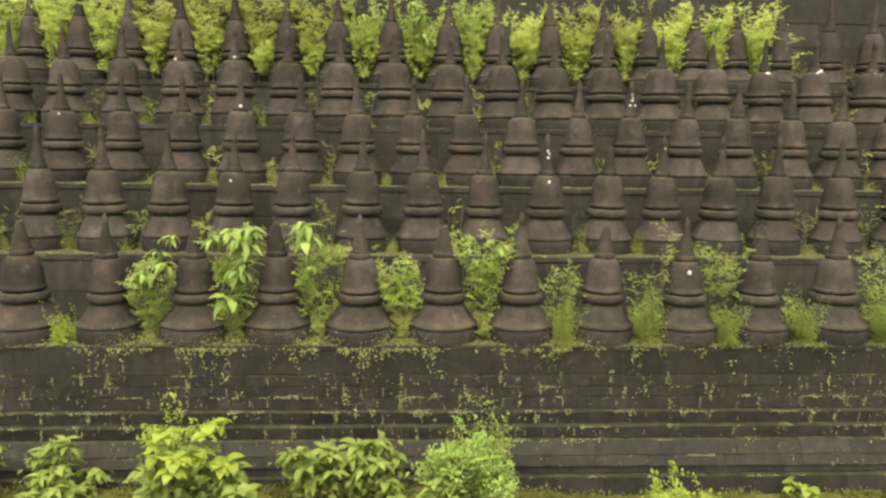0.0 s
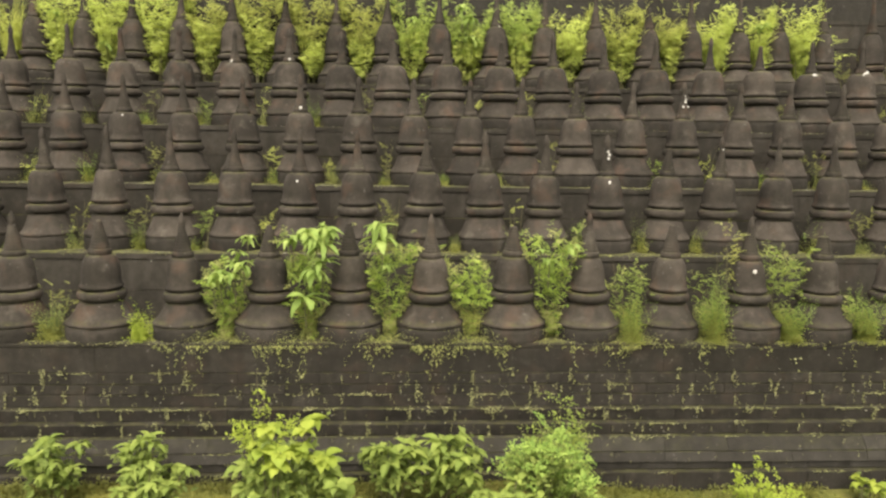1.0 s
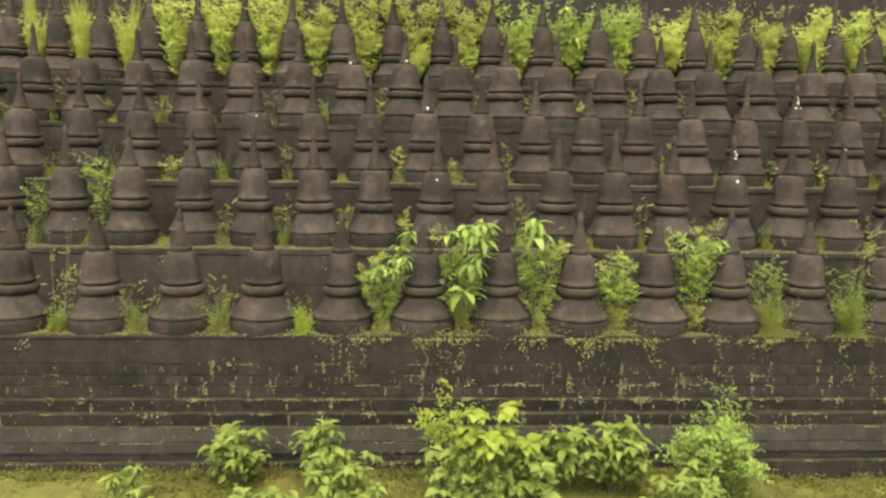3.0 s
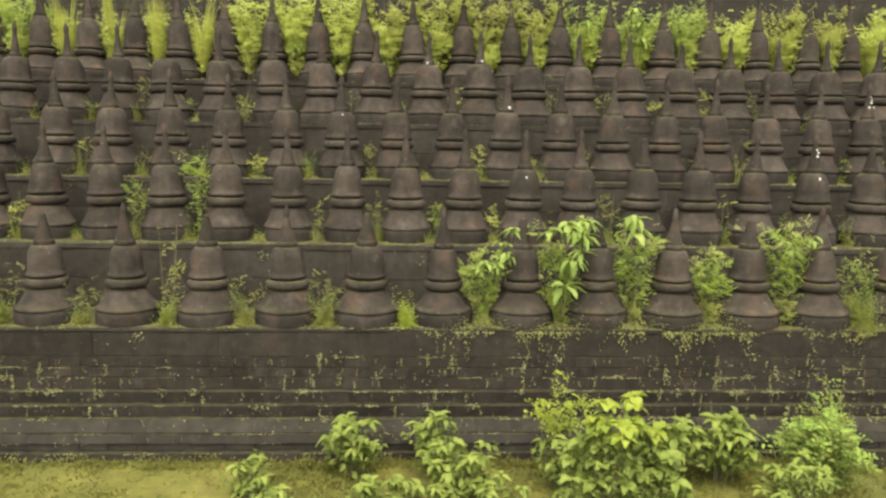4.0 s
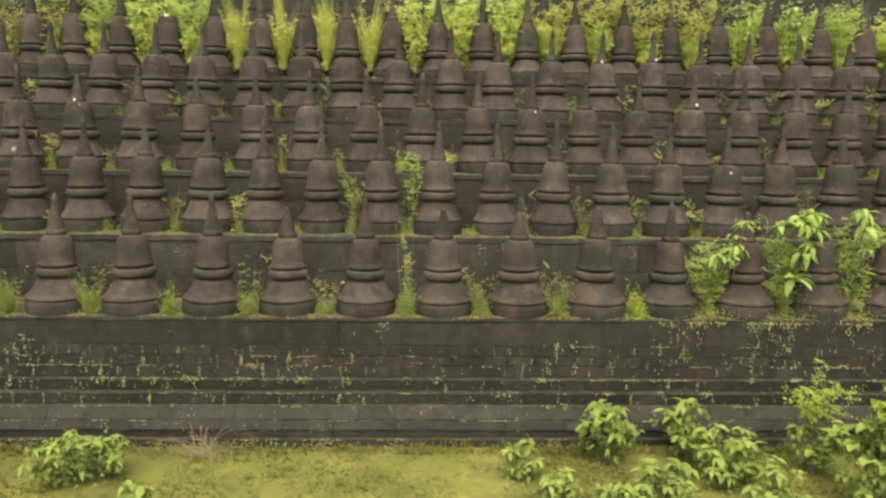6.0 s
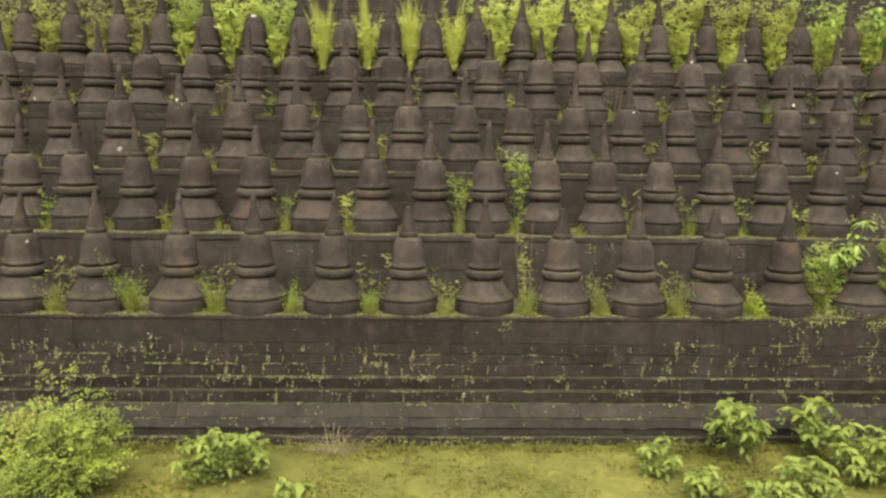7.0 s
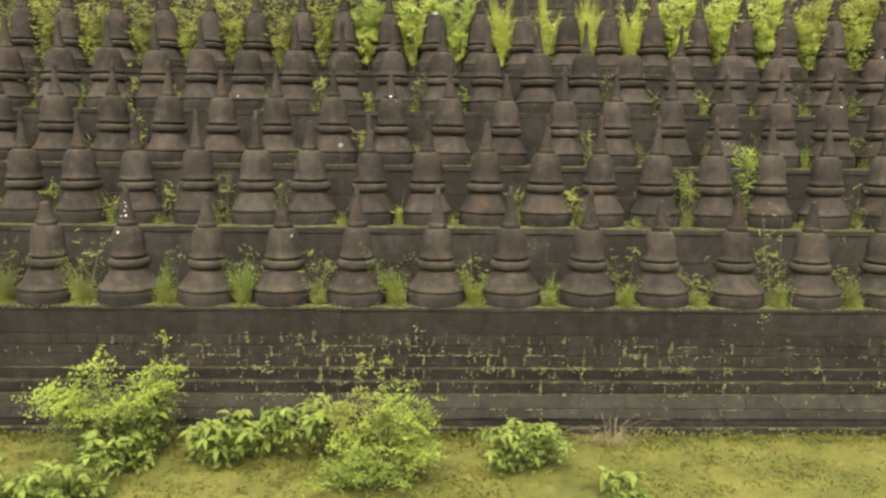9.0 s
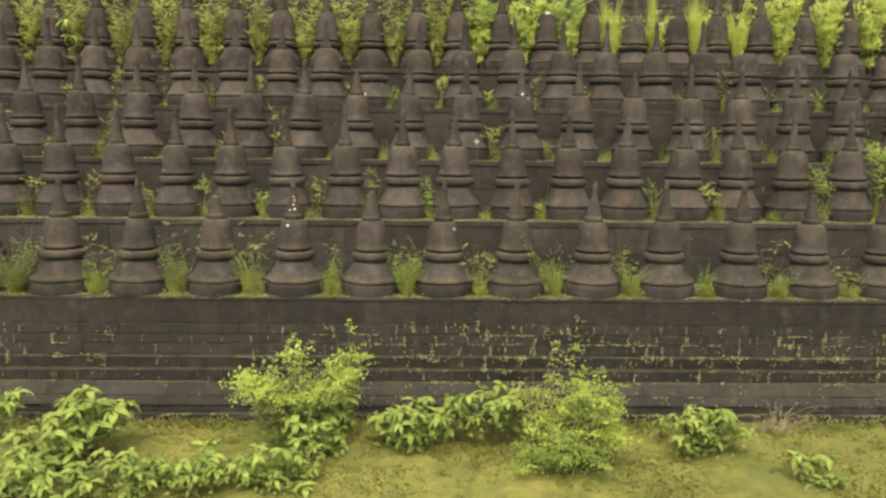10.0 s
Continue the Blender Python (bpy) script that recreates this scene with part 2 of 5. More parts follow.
BELL = [(0.258, 0.736), (0.262, 0.757), (0.298, 0.766), (0.312, 0.79), (0.313, 0.808), (0.299, 0.824), (0.286, 0.85), (0.282, 0.92), (0.278, 1.0), (0.272, 1.08),
        (0.26, 1.15), (0.242, 1.21), (0.216, 1.256), (0.186, 1.285), (0.15, 1.297)]
BUD = [(0.03, 1.765), (0.046, 1.80), (0.054, 1.845), (0.05, 1.895), (0.036, 1.945), (0.018, 1.985), (0.004, 2.005)]
# the top row: slimmer bells that run up into long spires
BELL_TOP = [(0.27, 0.70), (0.296, 0.715), (0.313, 0.735), (0.312, 0.755), (0.298, 0.775), (0.293, 0.85), (0.289, 0.95), (0.282, 1.06), (0.268, 1.16),
            (0.245, 1.25), (0.212, 1.33), (0.176, 1.39), (0.14, 1.43)]
BUD_TOP = [(0.034, 2.06), (0.046, 2.09), (0.05, 2.15), (0.042, 2.24), (0.026, 2.34), (0.005, 2.45)]


def spire_profile(top=1.79, foot=1.29, r0=0.165, r1=0.05, full=1.79, bow=1.05):
    """A cone of stacked rings on a round seat, as far up as it still stands."""
    p = [(r0 - 0.015, foot), (r0 + 0.006, foot + 0.006), (r0 + 0.004, foot + 0.09), (r0 - 0.012, foot + 0.1)]
    z = foot + 0.105
    while z < top - 0.02:
        u = (z - foot - 0.105) / (full - foot - 0.105)
        r = r1 + (r0 - 0.022 - r1) * (1 - u) ** bow
        p += [(r - 0.005, z), (r + 0.002, z + 0.009), (r + 0.001, z + 0.032), (r - 0.006, z + 0.042)]
        z += 0.046
    r = p[-1][0]
    return p + [(r * 0.9, z + 0.006), (r * 0.45, z + 0.016)]


def radius_at(h):
    pts = PLINTH + LOWER + RING + BELL + spire_profile()
    for (r0, z0), (r1, z1) in zip(pts, pts[1:]):
        if z0 <= h <= z1:
            return r0 + (r1 - r0) * (h - z0) / max(z1 - z0, 1e-6)
    return 0.3


def stupa_kind(seed, cut=None, girth=1.0, rough=0.009, shoulder=1.0, slender=False, r0=0.14, skirt=1.0):
    """The meshes of one sort of stupa; cut: the height at which its spire has broken off; r0: the radius of the spire's foot; skirt: how far the foot spreads."""
    g = lambda p, k=1.0: [((r if r < 0.302 or z > 0.6 else 0.302 + (r - 0.302) * skirt) * girth * k, z) for r, z in p]
    rnd = random.Random(seed)
    low = (lambda p: [(r, z * 0.925) for r, z in p]) if slender else (lambda p: p)
    bell = BELL_TOP if slender else [(r * (1 - (1 - shoulder) * max(0.0, (z - 0.85) / 0.45)), z) for r, z in BELL]
    out = [("plinth", lathe("plinth", g(low(PLINTH)), PLINTH_STONE, seed, rough=rough)),
           ("lower_bell", lathe("lower_bell", g(low(LOWER), rnd.uniform(0.97, 1.02)), STONE, seed + 1, rough=rough)),
           ("ring_moulding", lathe("ring_moulding", g(low(RING), rnd.uniform(0.98, 1.03)), STONE, seed + 2, rough=rough * 0.7)),
           ("bell", lathe("bell", g(bell, rnd.uniform(0.97, 1.03)), STONE, seed + 3, rough=rough))]
    foot, r0, r1, full = (1.42, 0.135, 0.042, 2.07) if slender else (1.285, r0, 0.045, 1.785)
    if cut is None or cut > foot + 0.12:
        out.append(("spire", lathe("spire", spire_profile(cut or full, foot, r0, r1, full, 1.05 if skirt > 0.9 else 1.5), STONE, seed + 4, 18, rough * 0.6, rnd.uniform(-0.004, 0.004))))
    if cut is None:
        out.append(("finial", lathe("finial", BUD_TOP if slender else BUD, STONE, seed + 5, 12, 0.004)))
    return out


WHOLE = "dark weathered sandstone stupa with ringed spire and bud finial"
PATCHED = "dark weathered sandstone stupa spotted with white lichen patches"
NO_BUD = "dark weathered sandstone stupa whose spire has lost its finial"
HALF = "worn dark sandstone stupa with half of its spire gone"
STUMP = "worn dark sandstone stupa with the spire broken to a stump"
BROKEN = {4: (1.79, NO_BUD), 5: (1.66, HALF), 6: (1.74, NO_BUD), 7: (1.3, STUMP)}


def sorts(seed, girth, r0, skirt, slender=False):
    """Four whole stupas and four broken ones of one build."""
    out = [(stupa_kind(seed + 10 * k, None, girth * (1.0, 1.03, 0.97, 1.0)[k], (0.009, 0.009, 0.012, 0.014)[k], (1.0, 0.94, 1.0, 0.9)[k], slender, r0, skirt), WHOLE) for k in range(4)]
    for k, (cut, label) in BROKEN.items():
        out.append((stupa_kind(seed + 10 * k, cut + (0.13 if slender else 0.0), girth, 0.013, 1.0, slender, r0, skirt), label))
    return out


SORTS = {"low": sorts(10, 1.0, 0.162, 0.96), "middle": sorts(110, 1.02, 0.142, 0.66), "broad": sorts(210, 1.17, 0.12, 0.62), "stout": sorts(310, 1.09, 0.12, 0.66), "tall": sorts(410, 1.0, 0.125, 0.75, True)}
TERRACE_Y = [11.46, 13.10, 14.65, 16.12, 17.60]
TERRACE_Z = [1.96, 3.13, 4.225, 5.36, 6.36]
TIP_Z = [3.95, 5.265, 6.34, 7.43, 8.81]
RISER_Y = [10.90, 12.42, 13.92, 15.45, 16.97, 18.35]
ROW_1 = [8.35, 6.96, 5.65, 4.46, 3.12, 1.82, 0.58, -0.74, -2.03, -3.32, -4.63, -5.92, -7.23, -8.53, -9.86, -11.17, -12.45, -13.77, -15.06, -16.42, -17.69,
         -18.98, -20.31, -21.67, -23.01, -24.37, -25.75]
ROW_2 = [9.05, 7.88, 6.72, 5.65, 4.59, 3.58, 2.49, 1.35, 0.29, -0.82, -2.02, -3.08, -4.19, -5.28, -6.38, -7.46, -8.61, -9.68, -10.79, -11.89, -12.96,
         -14.12, -15.22, -16.32, -17.46, -18.48, -19.59, -20.73, -21.81, -22.87, -24.00, -25.14, -26.18, -27.30]
ROW_3 = [9.80, 8.75, 7.70, 6.58, 5.53, 4.42, 3.37, 2.25, 1.14, 0.10, -0.99, -2.11, -3.25, -4.35, -5.49, -6.63, -7.73, -8.93, -10.07, -11.26, -12.36,
         -13.57, -14.79, -15.98, -17.20, -18.39, -19.53, -20.64, -21.80, -22.96, -24.17, -25.36, -26.52, -27.60]
ROW_4 = [11.30, 10.20, 8.92, 7.79, 6.63, 5.49, 4.30, 3.17, 2.04, 0.88, -0.27, -1.45, -2.55, -3.68, -4.82, -6.00, -7.19, -8.27, -9.45, -10.58, -11.64,
         -12.70, -13.87, -14.89, -16.04, -17.17, -18.22, -19.31, -20.35, -21.39, -22.43, -23.53, -24.69, -25.70, -26.75, -27.76, -28.85]
ROW_5 = [12.20, 11.11, 10.04, 8.82, 7.75, 6.75, 5.62, 4.57, 3.31, 2.08, 0.92, -0.40, -1.62, -2.80, -3.96, -5.17, -6.35, -7.45, -8.54, -9.65, -10.76,
         -11.78, -12.86, -13.97, -15.06, -16.18, -17.28, -18.30, -19.43, -20.55, -21.65, -22.77, -24.00, -25.05, -26.23, -27.35, -28.42, -29.45]
ROW_X = [ROW_1, ROW_2, ROW_3, ROW_4, ROW_5]
# broken spires (sort of stupa) by row and place in the row
CHOSEN = {(0, 2): 5, (0, 4): 4, (0, 6): 6, (0, 8): 4, (0, 11): 4, (0, 13): 4, (0, 21): 4, (0, 23): 5, (1, 9): 4, (1, 21): 4, (1, 24): 4, (2, 21): 4, (2, 23): 4, (2, 26): 4,
          (4, 24): 7, (0, 12): 0, (0, 22): 2, (0, 5): 3, (1, 5): 6, (3, 27): 7, (3, 19): 7}
# pale lichen patches: row, place in the row, height on the stupa, turn from the front, size
PATCHES = {(0, 3): [(1.135, -0.1, 0.07)], (0, 20): [(1.17, 0.75, 0.05)], (0, 22): [(1.20, -0.25, 0.05), (1.46, -0.3, 0.03), (1.47, 0.25, 0.04), (1.55, 0.1, 0.028), (1.62, 0.3, 0.028), (1.68, 0.15, 0.025)],
           (1, 6): [(1.20, 0.0, 0.055), (1.60, 0.0, 0.05), (1.66, 0.2, 0.045), (1.71, -0.1, 0.04)], (1, 11): [(1.16, 0.0, 0.045)], (1, 4): [(1.78, 0.0, 0.035)],
           (2, 5): [(1.53, -0.4, 0.05), (1.53, 0.5, 0.05), (1.62, 0.0, 0.05), (1.67, 0.2, 0.04), (1.73, 0.0, 0.035)], (2, 12): [(1.39, 0.2, 0.065)], (2, 23): [(1.33, 0.0, 0.06), (1.24, 0.5, 0.03)],
           (3, 2): [(1.30, 0.0, 0.07), (1.33, 0.3, 0.07), (1.27, -0.3, 0.05)], (3, 3): [(1.27, -0.2, 0.06), (1.26, 0.0, 0.05)], (3, 1): [(1.29, -0.2, 0.04)], (3, 14): [(1.33, -0.2, 0.055)],
           (3, 13): [(1.36, 0.2, 0.06)], (3, 27): [(0.30, -0.2, 0.05)], (4, 24): [(1.42, -0.1, 0.09), (1.42, 0.3, 0.07)], (4, 10): [(1.44, 0.5, 0.055)], (4, 5): [(1.40, -0.2, 0.05)], (2, 15): [(1.24, 0.2, 0.035)]}


def blob_mesh(seed, size):
    rnd = random.Random(seed)
    n = 9
    verts = [(0, 0, 0.12 * size)]
    for ring, h in ((0.6, 0.1), (1.0, -0.12)):
        for k in range(n):
            a = 2 * math.pi * k / n
            r = size * ring * rnd.uniform(0.7, 1.2)
            verts.append((r * math.cos(a), r * math.sin(a), h * size))
    faces = [(0, 1 + k, 1 + (k + 1) % n) for k in range(n)]
    faces += [(1 + k, 1 + n + k, 1 + n + (k + 1) % n, 1 + (k + 1) % n) for k in range(n)]
    return mesh_from("lichen_patch", verts, faces, LICHEN, True)


def build_stupas():
    rnd = random.Random(5)
    first, placed = {}, {}
    for row, xs in enumerate(ROW_X):
        for i, x in enumerate(xs):
            kind = CHOSEN.get((row, i))
            if kind is None:
                kind = rnd.choices(range(5), (4, 4, 3, 4, 0.7))[0]
            build = ("low", "middle", "middle", "broad" if x > -4.2 else "stout", "tall")[row]
            tall = (TIP_Z[row] - TERRACE_Z[row]) / (2.45 if row == 4 else 2.005) * rnd.uniform(0.982, 1.018)
            wide = rnd.uniform(0.96, 1.04)
            at = pose(x, TERRACE_Y[row] + rnd.uniform(-0.02, 0.02), TERRACE_Z[row], rnd.gauss(0, 0.5), rnd.gauss(0, 0.6), rnd.uniform(0, 360))
            at = at @ Matrix.Diagonal((wide, wide, tall, 1))
            meshes, label = SORTS[build][kind]
            if (build, kind) not in first:
                st = thing("stupa", at, label, "stupa", "stupas on the terraces")
                spire = None
                for name, me in meshes:
                    ob = part(name, me, spire if name == "finial" else st)
                    if name == "spire":
                        spire = ob
                first[build, kind] = st
            else:
                st = copy_thing(first[build, kind], Matrix.Identity(4))
                st.matrix_basis = at
            st["label"] = PATCHED if (row, i) in PATCHES and label == WHOLE else label
            placed[(row, i)] = (st, at)
    for (row, i), patches in PATCHES.items():
        st, at = placed[(row, i)]
        for k, (h, turn, size) in enumerate(patches):
            yaw = -math.pi / 2 + turn - at.to_euler().z
            r = radius_at(h) * (1.15 if row == 3 and h < 1.29 else 1.0) + 0.012
            tip = Vector((math.cos(yaw), math.sin(yaw), 0.45 if h > 1.18 else 0.0))
            q = tip.to_track_quat("Z", "Y").to_matrix().to_4x4()
            part("lichen_patch", blob_mesh(row * 50 + i + k, size * 0.5), st, "chalk-white lichen patch", Matrix.Translation((r * math.cos(yaw), r * math.sin(yaw), h)) @ q)


# ---- terraces ----
X0, X1 = -46.0, 28.0


def block_mesh(name, profile, length, seed, material, wear=0.008):
    """A stone: a profile in (y, z) drawn along x, its ends and edges rounded off a little."""
    rnd = random.Random(seed)
    cy, cz = sum(p[0] for p in profile) / len(profile), sum(p[1] for p in profile) / len(profile)
    verts, n = [], len(profile)
    for x, k in ((-length / 2, 0.985), (-length / 2 + 0.005, 1.0), (0.0, 1.0), (length / 2 - 0.005, 1.0), (length / 2, 0.985)):
        for y, z in profile:
            verts.append((x + rnd.uniform(-0.003, 0.003), cy + (y - cy) * k + rnd.uniform(-wear, wear), cz + (z - cz) * k + rnd.uniform(-wear, wear) * 0.5))
    faces = []
    for i in range(4):
        for k in range(n):
            k2 = (k + 1) % n
            faces.append((i * n + k, i * n + k2, (i + 1) * n + k2, (i + 1) * n + k))
    faces.append(tuple(range(n))[::-1])
    faces.append(tuple(4 * n + k for k in range(n)))
    return mesh_from(name, verts, faces, material)


def box_profile(y, z0, z1, depth=0.30, c=0.014, out=0.0):
    """Front face at y (its foot out by so much), rounded upper and lower edges."""
    g = 0.002
    return [(y + depth, z0 + g), (y - out + c, z0 + g), (y - out, z0 + g + c), (y, z1 - g - c), (y + c, z1 - g), (y + depth, z1 - g)]


def box_mesh(name, x0, x1, y0, y1, z0, z1, material, cut=60):
    """A long plain body with enough cross cuts to wave slightly."""
    verts, faces = [], []
    for i in range(cut + 1):
        x = x0 + (x1 - x0) * i / cut
        w = 0.012 * noise.noise(Vector((x * 0.35, y0, z1)))
        verts += [(x, y0 + w, z0), (x, y1, z0), (x, y1, z1 + w), (x, y0 + w, z1 + w)]
    for i in range(cut):
        a, b = i * 4, i * 4 + 4
        faces += [(a, a + 3, b + 3, b), (a + 3, a + 2, b + 2, b + 3), (a + 2, a + 1, b + 1, b + 2), (a + 1, a, b, b + 1)]
    faces += [(0, 1, 2, 3), (4 * cut + 3, 4 * cut + 2, 4 * cut + 1, 4 * cut)]
    return mesh_from(name, verts, faces, material)


# foot to top: lower edge, upper edge, face, outward slope, shortest and longest stone
FRONT_COURSES = [(-0.26, 0.115, 10.31, 0.03, 0.45, 0.9), (0.12, 0.235, 10.42, 0.0, 0.45, 0.8), (0.24, 0.375, 10.465, 0.07, 0.6, 1.2), (0.38, 0.56, 10.625, 0.14, 0.6, 1.2),
                 (0.565, 0.755, 10.685, -0.025, 0.4, 0.7), (0.76, 0.955, 10.79, -0.03, 0.4, 0.7), (0.96, 1.155, 10.905, 0.0, 0.26, 0.5), (1.16, 1.315, 10.915, 0.0, 0.26, 0.5),
                 (1.32, 1.495, 10.925, 0.0, 0.26, 0.5), (1.50, 1.895, 10.93, 0.0, 1.2, 2.4), (1.90, 1.955, 10.922, 0.0, 1.2, 2.4)]
JOINTS = []


def lay_course(parent, course, seed, x0, x1, rest, stone=None):
    """Stones side by side; those in the stretch of the plan x0..x1 are parts, the others go into rest."""
    z0, z1, y, out, short, long_ = course
    rnd = random.Random(seed)
    meshes = []
    for k in range(4):
        length = short + (long_ - short) * k / 3
        meshes.append((length, block_mesh("stone", box_profile(y, z0, z1, 0.34, 0.006, out), length - 0.002, seed * 10 + k, stone or WALL)))
    x = X0 + rnd.uniform(0, 0.5)
    while x < X1:
        length, me = rnd.choice(meshes)
        at = Matrix.Translation((x + length / 2, rnd.uniform(-0.004, 0.004), rnd.uniform(-0.001, 0.001)))
        if x0 < x < x1:
            part("stone", me, parent, "", at)
        else:
            rest.append((me, at))
        JOINTS.append((x, y - out * 0.5, z0, z1))
        x += length


def joined(name, pieces, parent, material, label):
    verts, faces = [], []
    for me, at in pieces:
        n = len(verts)
        verts += [tuple(at @ v.co) for v in me.vertices]
        faces += [tuple(n + k for k in p.vertices) for p in me.polygons]
    ob = part(name, mesh_from(name, verts, faces, material), parent, label)
    ob["kind"] = "stuff"
    return ob


def build_terraces():
    wall = thing("wall_terrace_1", (0, 0, 0), "dark stone terrace wall of squared blocks with mossy joints", "wall", kind="structure")
    base = thing("trim_wall_foot", (0, 0, 0), "stepped and sloping dark stone moulding at the wall foot", "moulding", kind="structure")
    cap = thing("trim_wall_coping", (0, 0, 0), "plain dark stone band and coping along the wall top", "coping", kind="structure")
    part("core", box_mesh("core", X0, X1, 11.2, 12.0, -0.3, 1.94, CORE), wall)
    part("footing", box_mesh("footing", X0, X1, 10.78, 11.19, -0.3, 0.74, CORE), base)
    for owner, courses, x0, x1 in ((base, range(0, 4), -27.0, 9.0), (wall, range(4, 9), -18.0, 0.0), (cap, range(9, 11), -28.0, 10.0)):
        rest = []
        for k in courses:
            lay_course(owner, FRONT_COURSES[k], 100 + k, x0, x1, rest, MOULD if k in (1, 2, 3) else WALL)
        joined("stonework", rest, owner, WALL, "dark weathered stone blocks")
    for i in range(5):
        y, z = RISER_Y[i], TERRACE_Z[i]
        front, back = (10.92, RISER_Y[1] + 0.05) if i == 0 else (y + 0.02, RISER_Y[i + 1] + 0.05)
        floor = new("floor_terrace_%d" % (i + 1), box_mesh("terrace_floor", X0, X1, front + 0.06, back, z - 0.14, z + 0.004, TREAD, 160))
        tagged(floor, "dark stone terrace floor with moss and soil", "terrace floor", kind="structure")
    for i in range(1, 6):
        y, z0 = RISER_Y[i], TERRACE_Z[i - 1]
        z1 = TERRACE_Z[i] if i < 5 else 8.22
        wall = thing("wall_terrace_%d" % (i + 1), (0, 0, 0), "dark stone terrace step wall with a mossy coping edge", "wall", kind="structure")
        part("core", box_mesh("core", X0, X1, y + 0.12, y + 0.5, z0 - 0.1, z1 - 0.05, CORE), wall)
        n = 2 if i < 5 else 3
        top = z1 - 0.10
        rest = []
        for k in range(n):
            a, b = z0 + (top - z0) * k / n, z0 + (top - z0) * (k + 1) / n
            lay_course(wall, (a, b - 0.002, y + 0.003 * (k % 2), 0.0, 1.1, 2.2), 300 + i * 10 + k, -27.5 - i * 0.5, 9.0 + i * 0.5, rest, RISER_LIFTED)
        lay_course(wall, (top, z1, y - 0.018, 0.0, 0.7, 1.2), 300 + i * 10 + 9, -27.5 - i * 0.5, 9.0 + i * 0.5, rest, RISER_LIFTED)
        joined("stonework", rest, wall, RISER_LIFTED, "dark weathered stone blocks")
    upper = thing("wall_upper", (0, 0, 0), "smooth grey sloping stone wall above the topmost terrace", "wall", kind="structure")
    verts, faces = [], []
    steps = [(18.42, 8.2), (18.47, 8.75), (18.52, 9.3), (18.52, 9.34), (18.46, 9.36), (18.46, 9.7), (18.9, 9.72), (19.0, 11.2)]
    n = 80
    for i in range(n + 1):
        x = X0 + (X1 - X0) * i / n
        for y, z in steps:
            verts.append((x, y + 0.03 * noise.noise(Vector((x * 0.4, z, 0))), z + 0.02 * noise.noise(Vector((x * 0.3, z, 5)))))
    m = len(steps)
    for i in range(n):
        for k in range(m - 1):
            faces.append((i * m + k, (i + 1) * m + k, (i + 1) * m + k + 1, i * m + k + 1))
    part("slope", mesh_from("slope", verts, faces, MOULD), upper)
    part("core", box_mesh("core", X0, X1, 19.4, 20.6, 6.0, 11.2, CORE), upper)


def dip(x):
    """How far the lawn lies lower beyond the first shrubs."""
    u = max(0.0, min(1.0, (x - 0.6) / 2.2))
    return 0.17 * u * u * (3 - 2 * u)


def build_ground():
    xs = np.concatenate([np.linspace(-600, -60, 8), np.linspace(-46, 28, 260), np.linspace(60, 600, 8)])
    ys = np.concatenate([np.linspace(-600, -40, 8), np.linspace(-20, 4, 16), np.linspace(4.4, 11, 60), np.linspace(30, 600, 8)])
    verts, faces = [], []
    for y in ys:
        for x in xs:
            near = 1.0 if -47 < x < 29 and 2 < y < 12 else 0.0
            z = -0.02 + near * (0.035 * noise.noise(Vector((x * 0.7, y * 0.7, 0))) + 0.018 * noise.noise(Vector((x * 3, y * 3, 4))))
            z += near * 0.05 * max(0, (y - 9.9)) * (0.5 + noise.noise(Vector((x * 0.9, 0, 2))))
            verts.append((x, y, z - dip(x)))
    w = len(xs)
    for j in range(len(ys) - 1):
        for i in range(w - 1):
            faces.append((j * w + i, j * w + i + 1, (j + 1) * w + i + 1, (j + 1) * w + i))
    tagged(new("ground", mesh_from("ground", verts, faces, LAWN, True)), "mossy yellow-green lawn with bare brown patches", "lawn", kind="structure")


# ---- plants ----
def leaf_mesh(name, seed, material, broad=0.42, droop=0.35):
    """One large leaf, a metre long along x, folded at its midrib and bending down."""
    rnd = random.Random(seed)
    n = 5
    verts, faces = [], []
    for i in range(n + 1):
        u = i / n
        w = broad * 0.5 * (math.sin(math.pi * min(1, u ** 0.75)) ** 0.8 if 0 < u < 1 else 0.03)
        z = 0.10 * math.sin(u * 2.2) - droop * u * u
        t = rnd.uniform(-0.03, 0.03)
        verts += [(u, -w, z + 0.32 * w + t), (u, 0, z), (u, w, z + 0.32 * w - t)]
    for i in range(n):
        a = i * 3
        faces += [(a, a + 3, a + 4, a + 1), (a + 1, a + 4, a + 5, a + 2)]
    return mesh_from(name, verts, faces, material, True)


BROAD = [leaf_mesh("leaf", 1, LEAF_BROAD, 0.46), leaf_mesh("leaf", 2, LEAF_BROAD, 0.40, 0.55), leaf_mesh("leaf", 3, LEAF_BROAD, 0.52, 0.2)]
SPRAY = [leaf_mesh("leaf", 11, LEAF_SPRAY, 0.40, 0.35), leaf_mesh("leaf", 12, LEAF_SPRAY, 0.34, 0.6), leaf_mesh("leaf", 13, LEAF_SPRAY, 0.44, 0.2)]
LIME = [leaf_mesh("leaf", 4, LEAF_LIME, 0.85, 0.25), leaf_mesh("leaf", 5, LEAF_LIME, 0.75, 0.4)]
ROUND = [leaf_mesh("leaf", 6, LEAF_BROAD, 0.80, 0.25), leaf_mesh("leaf", 7, LEAF_BROAD, 0.68, 0.45)]


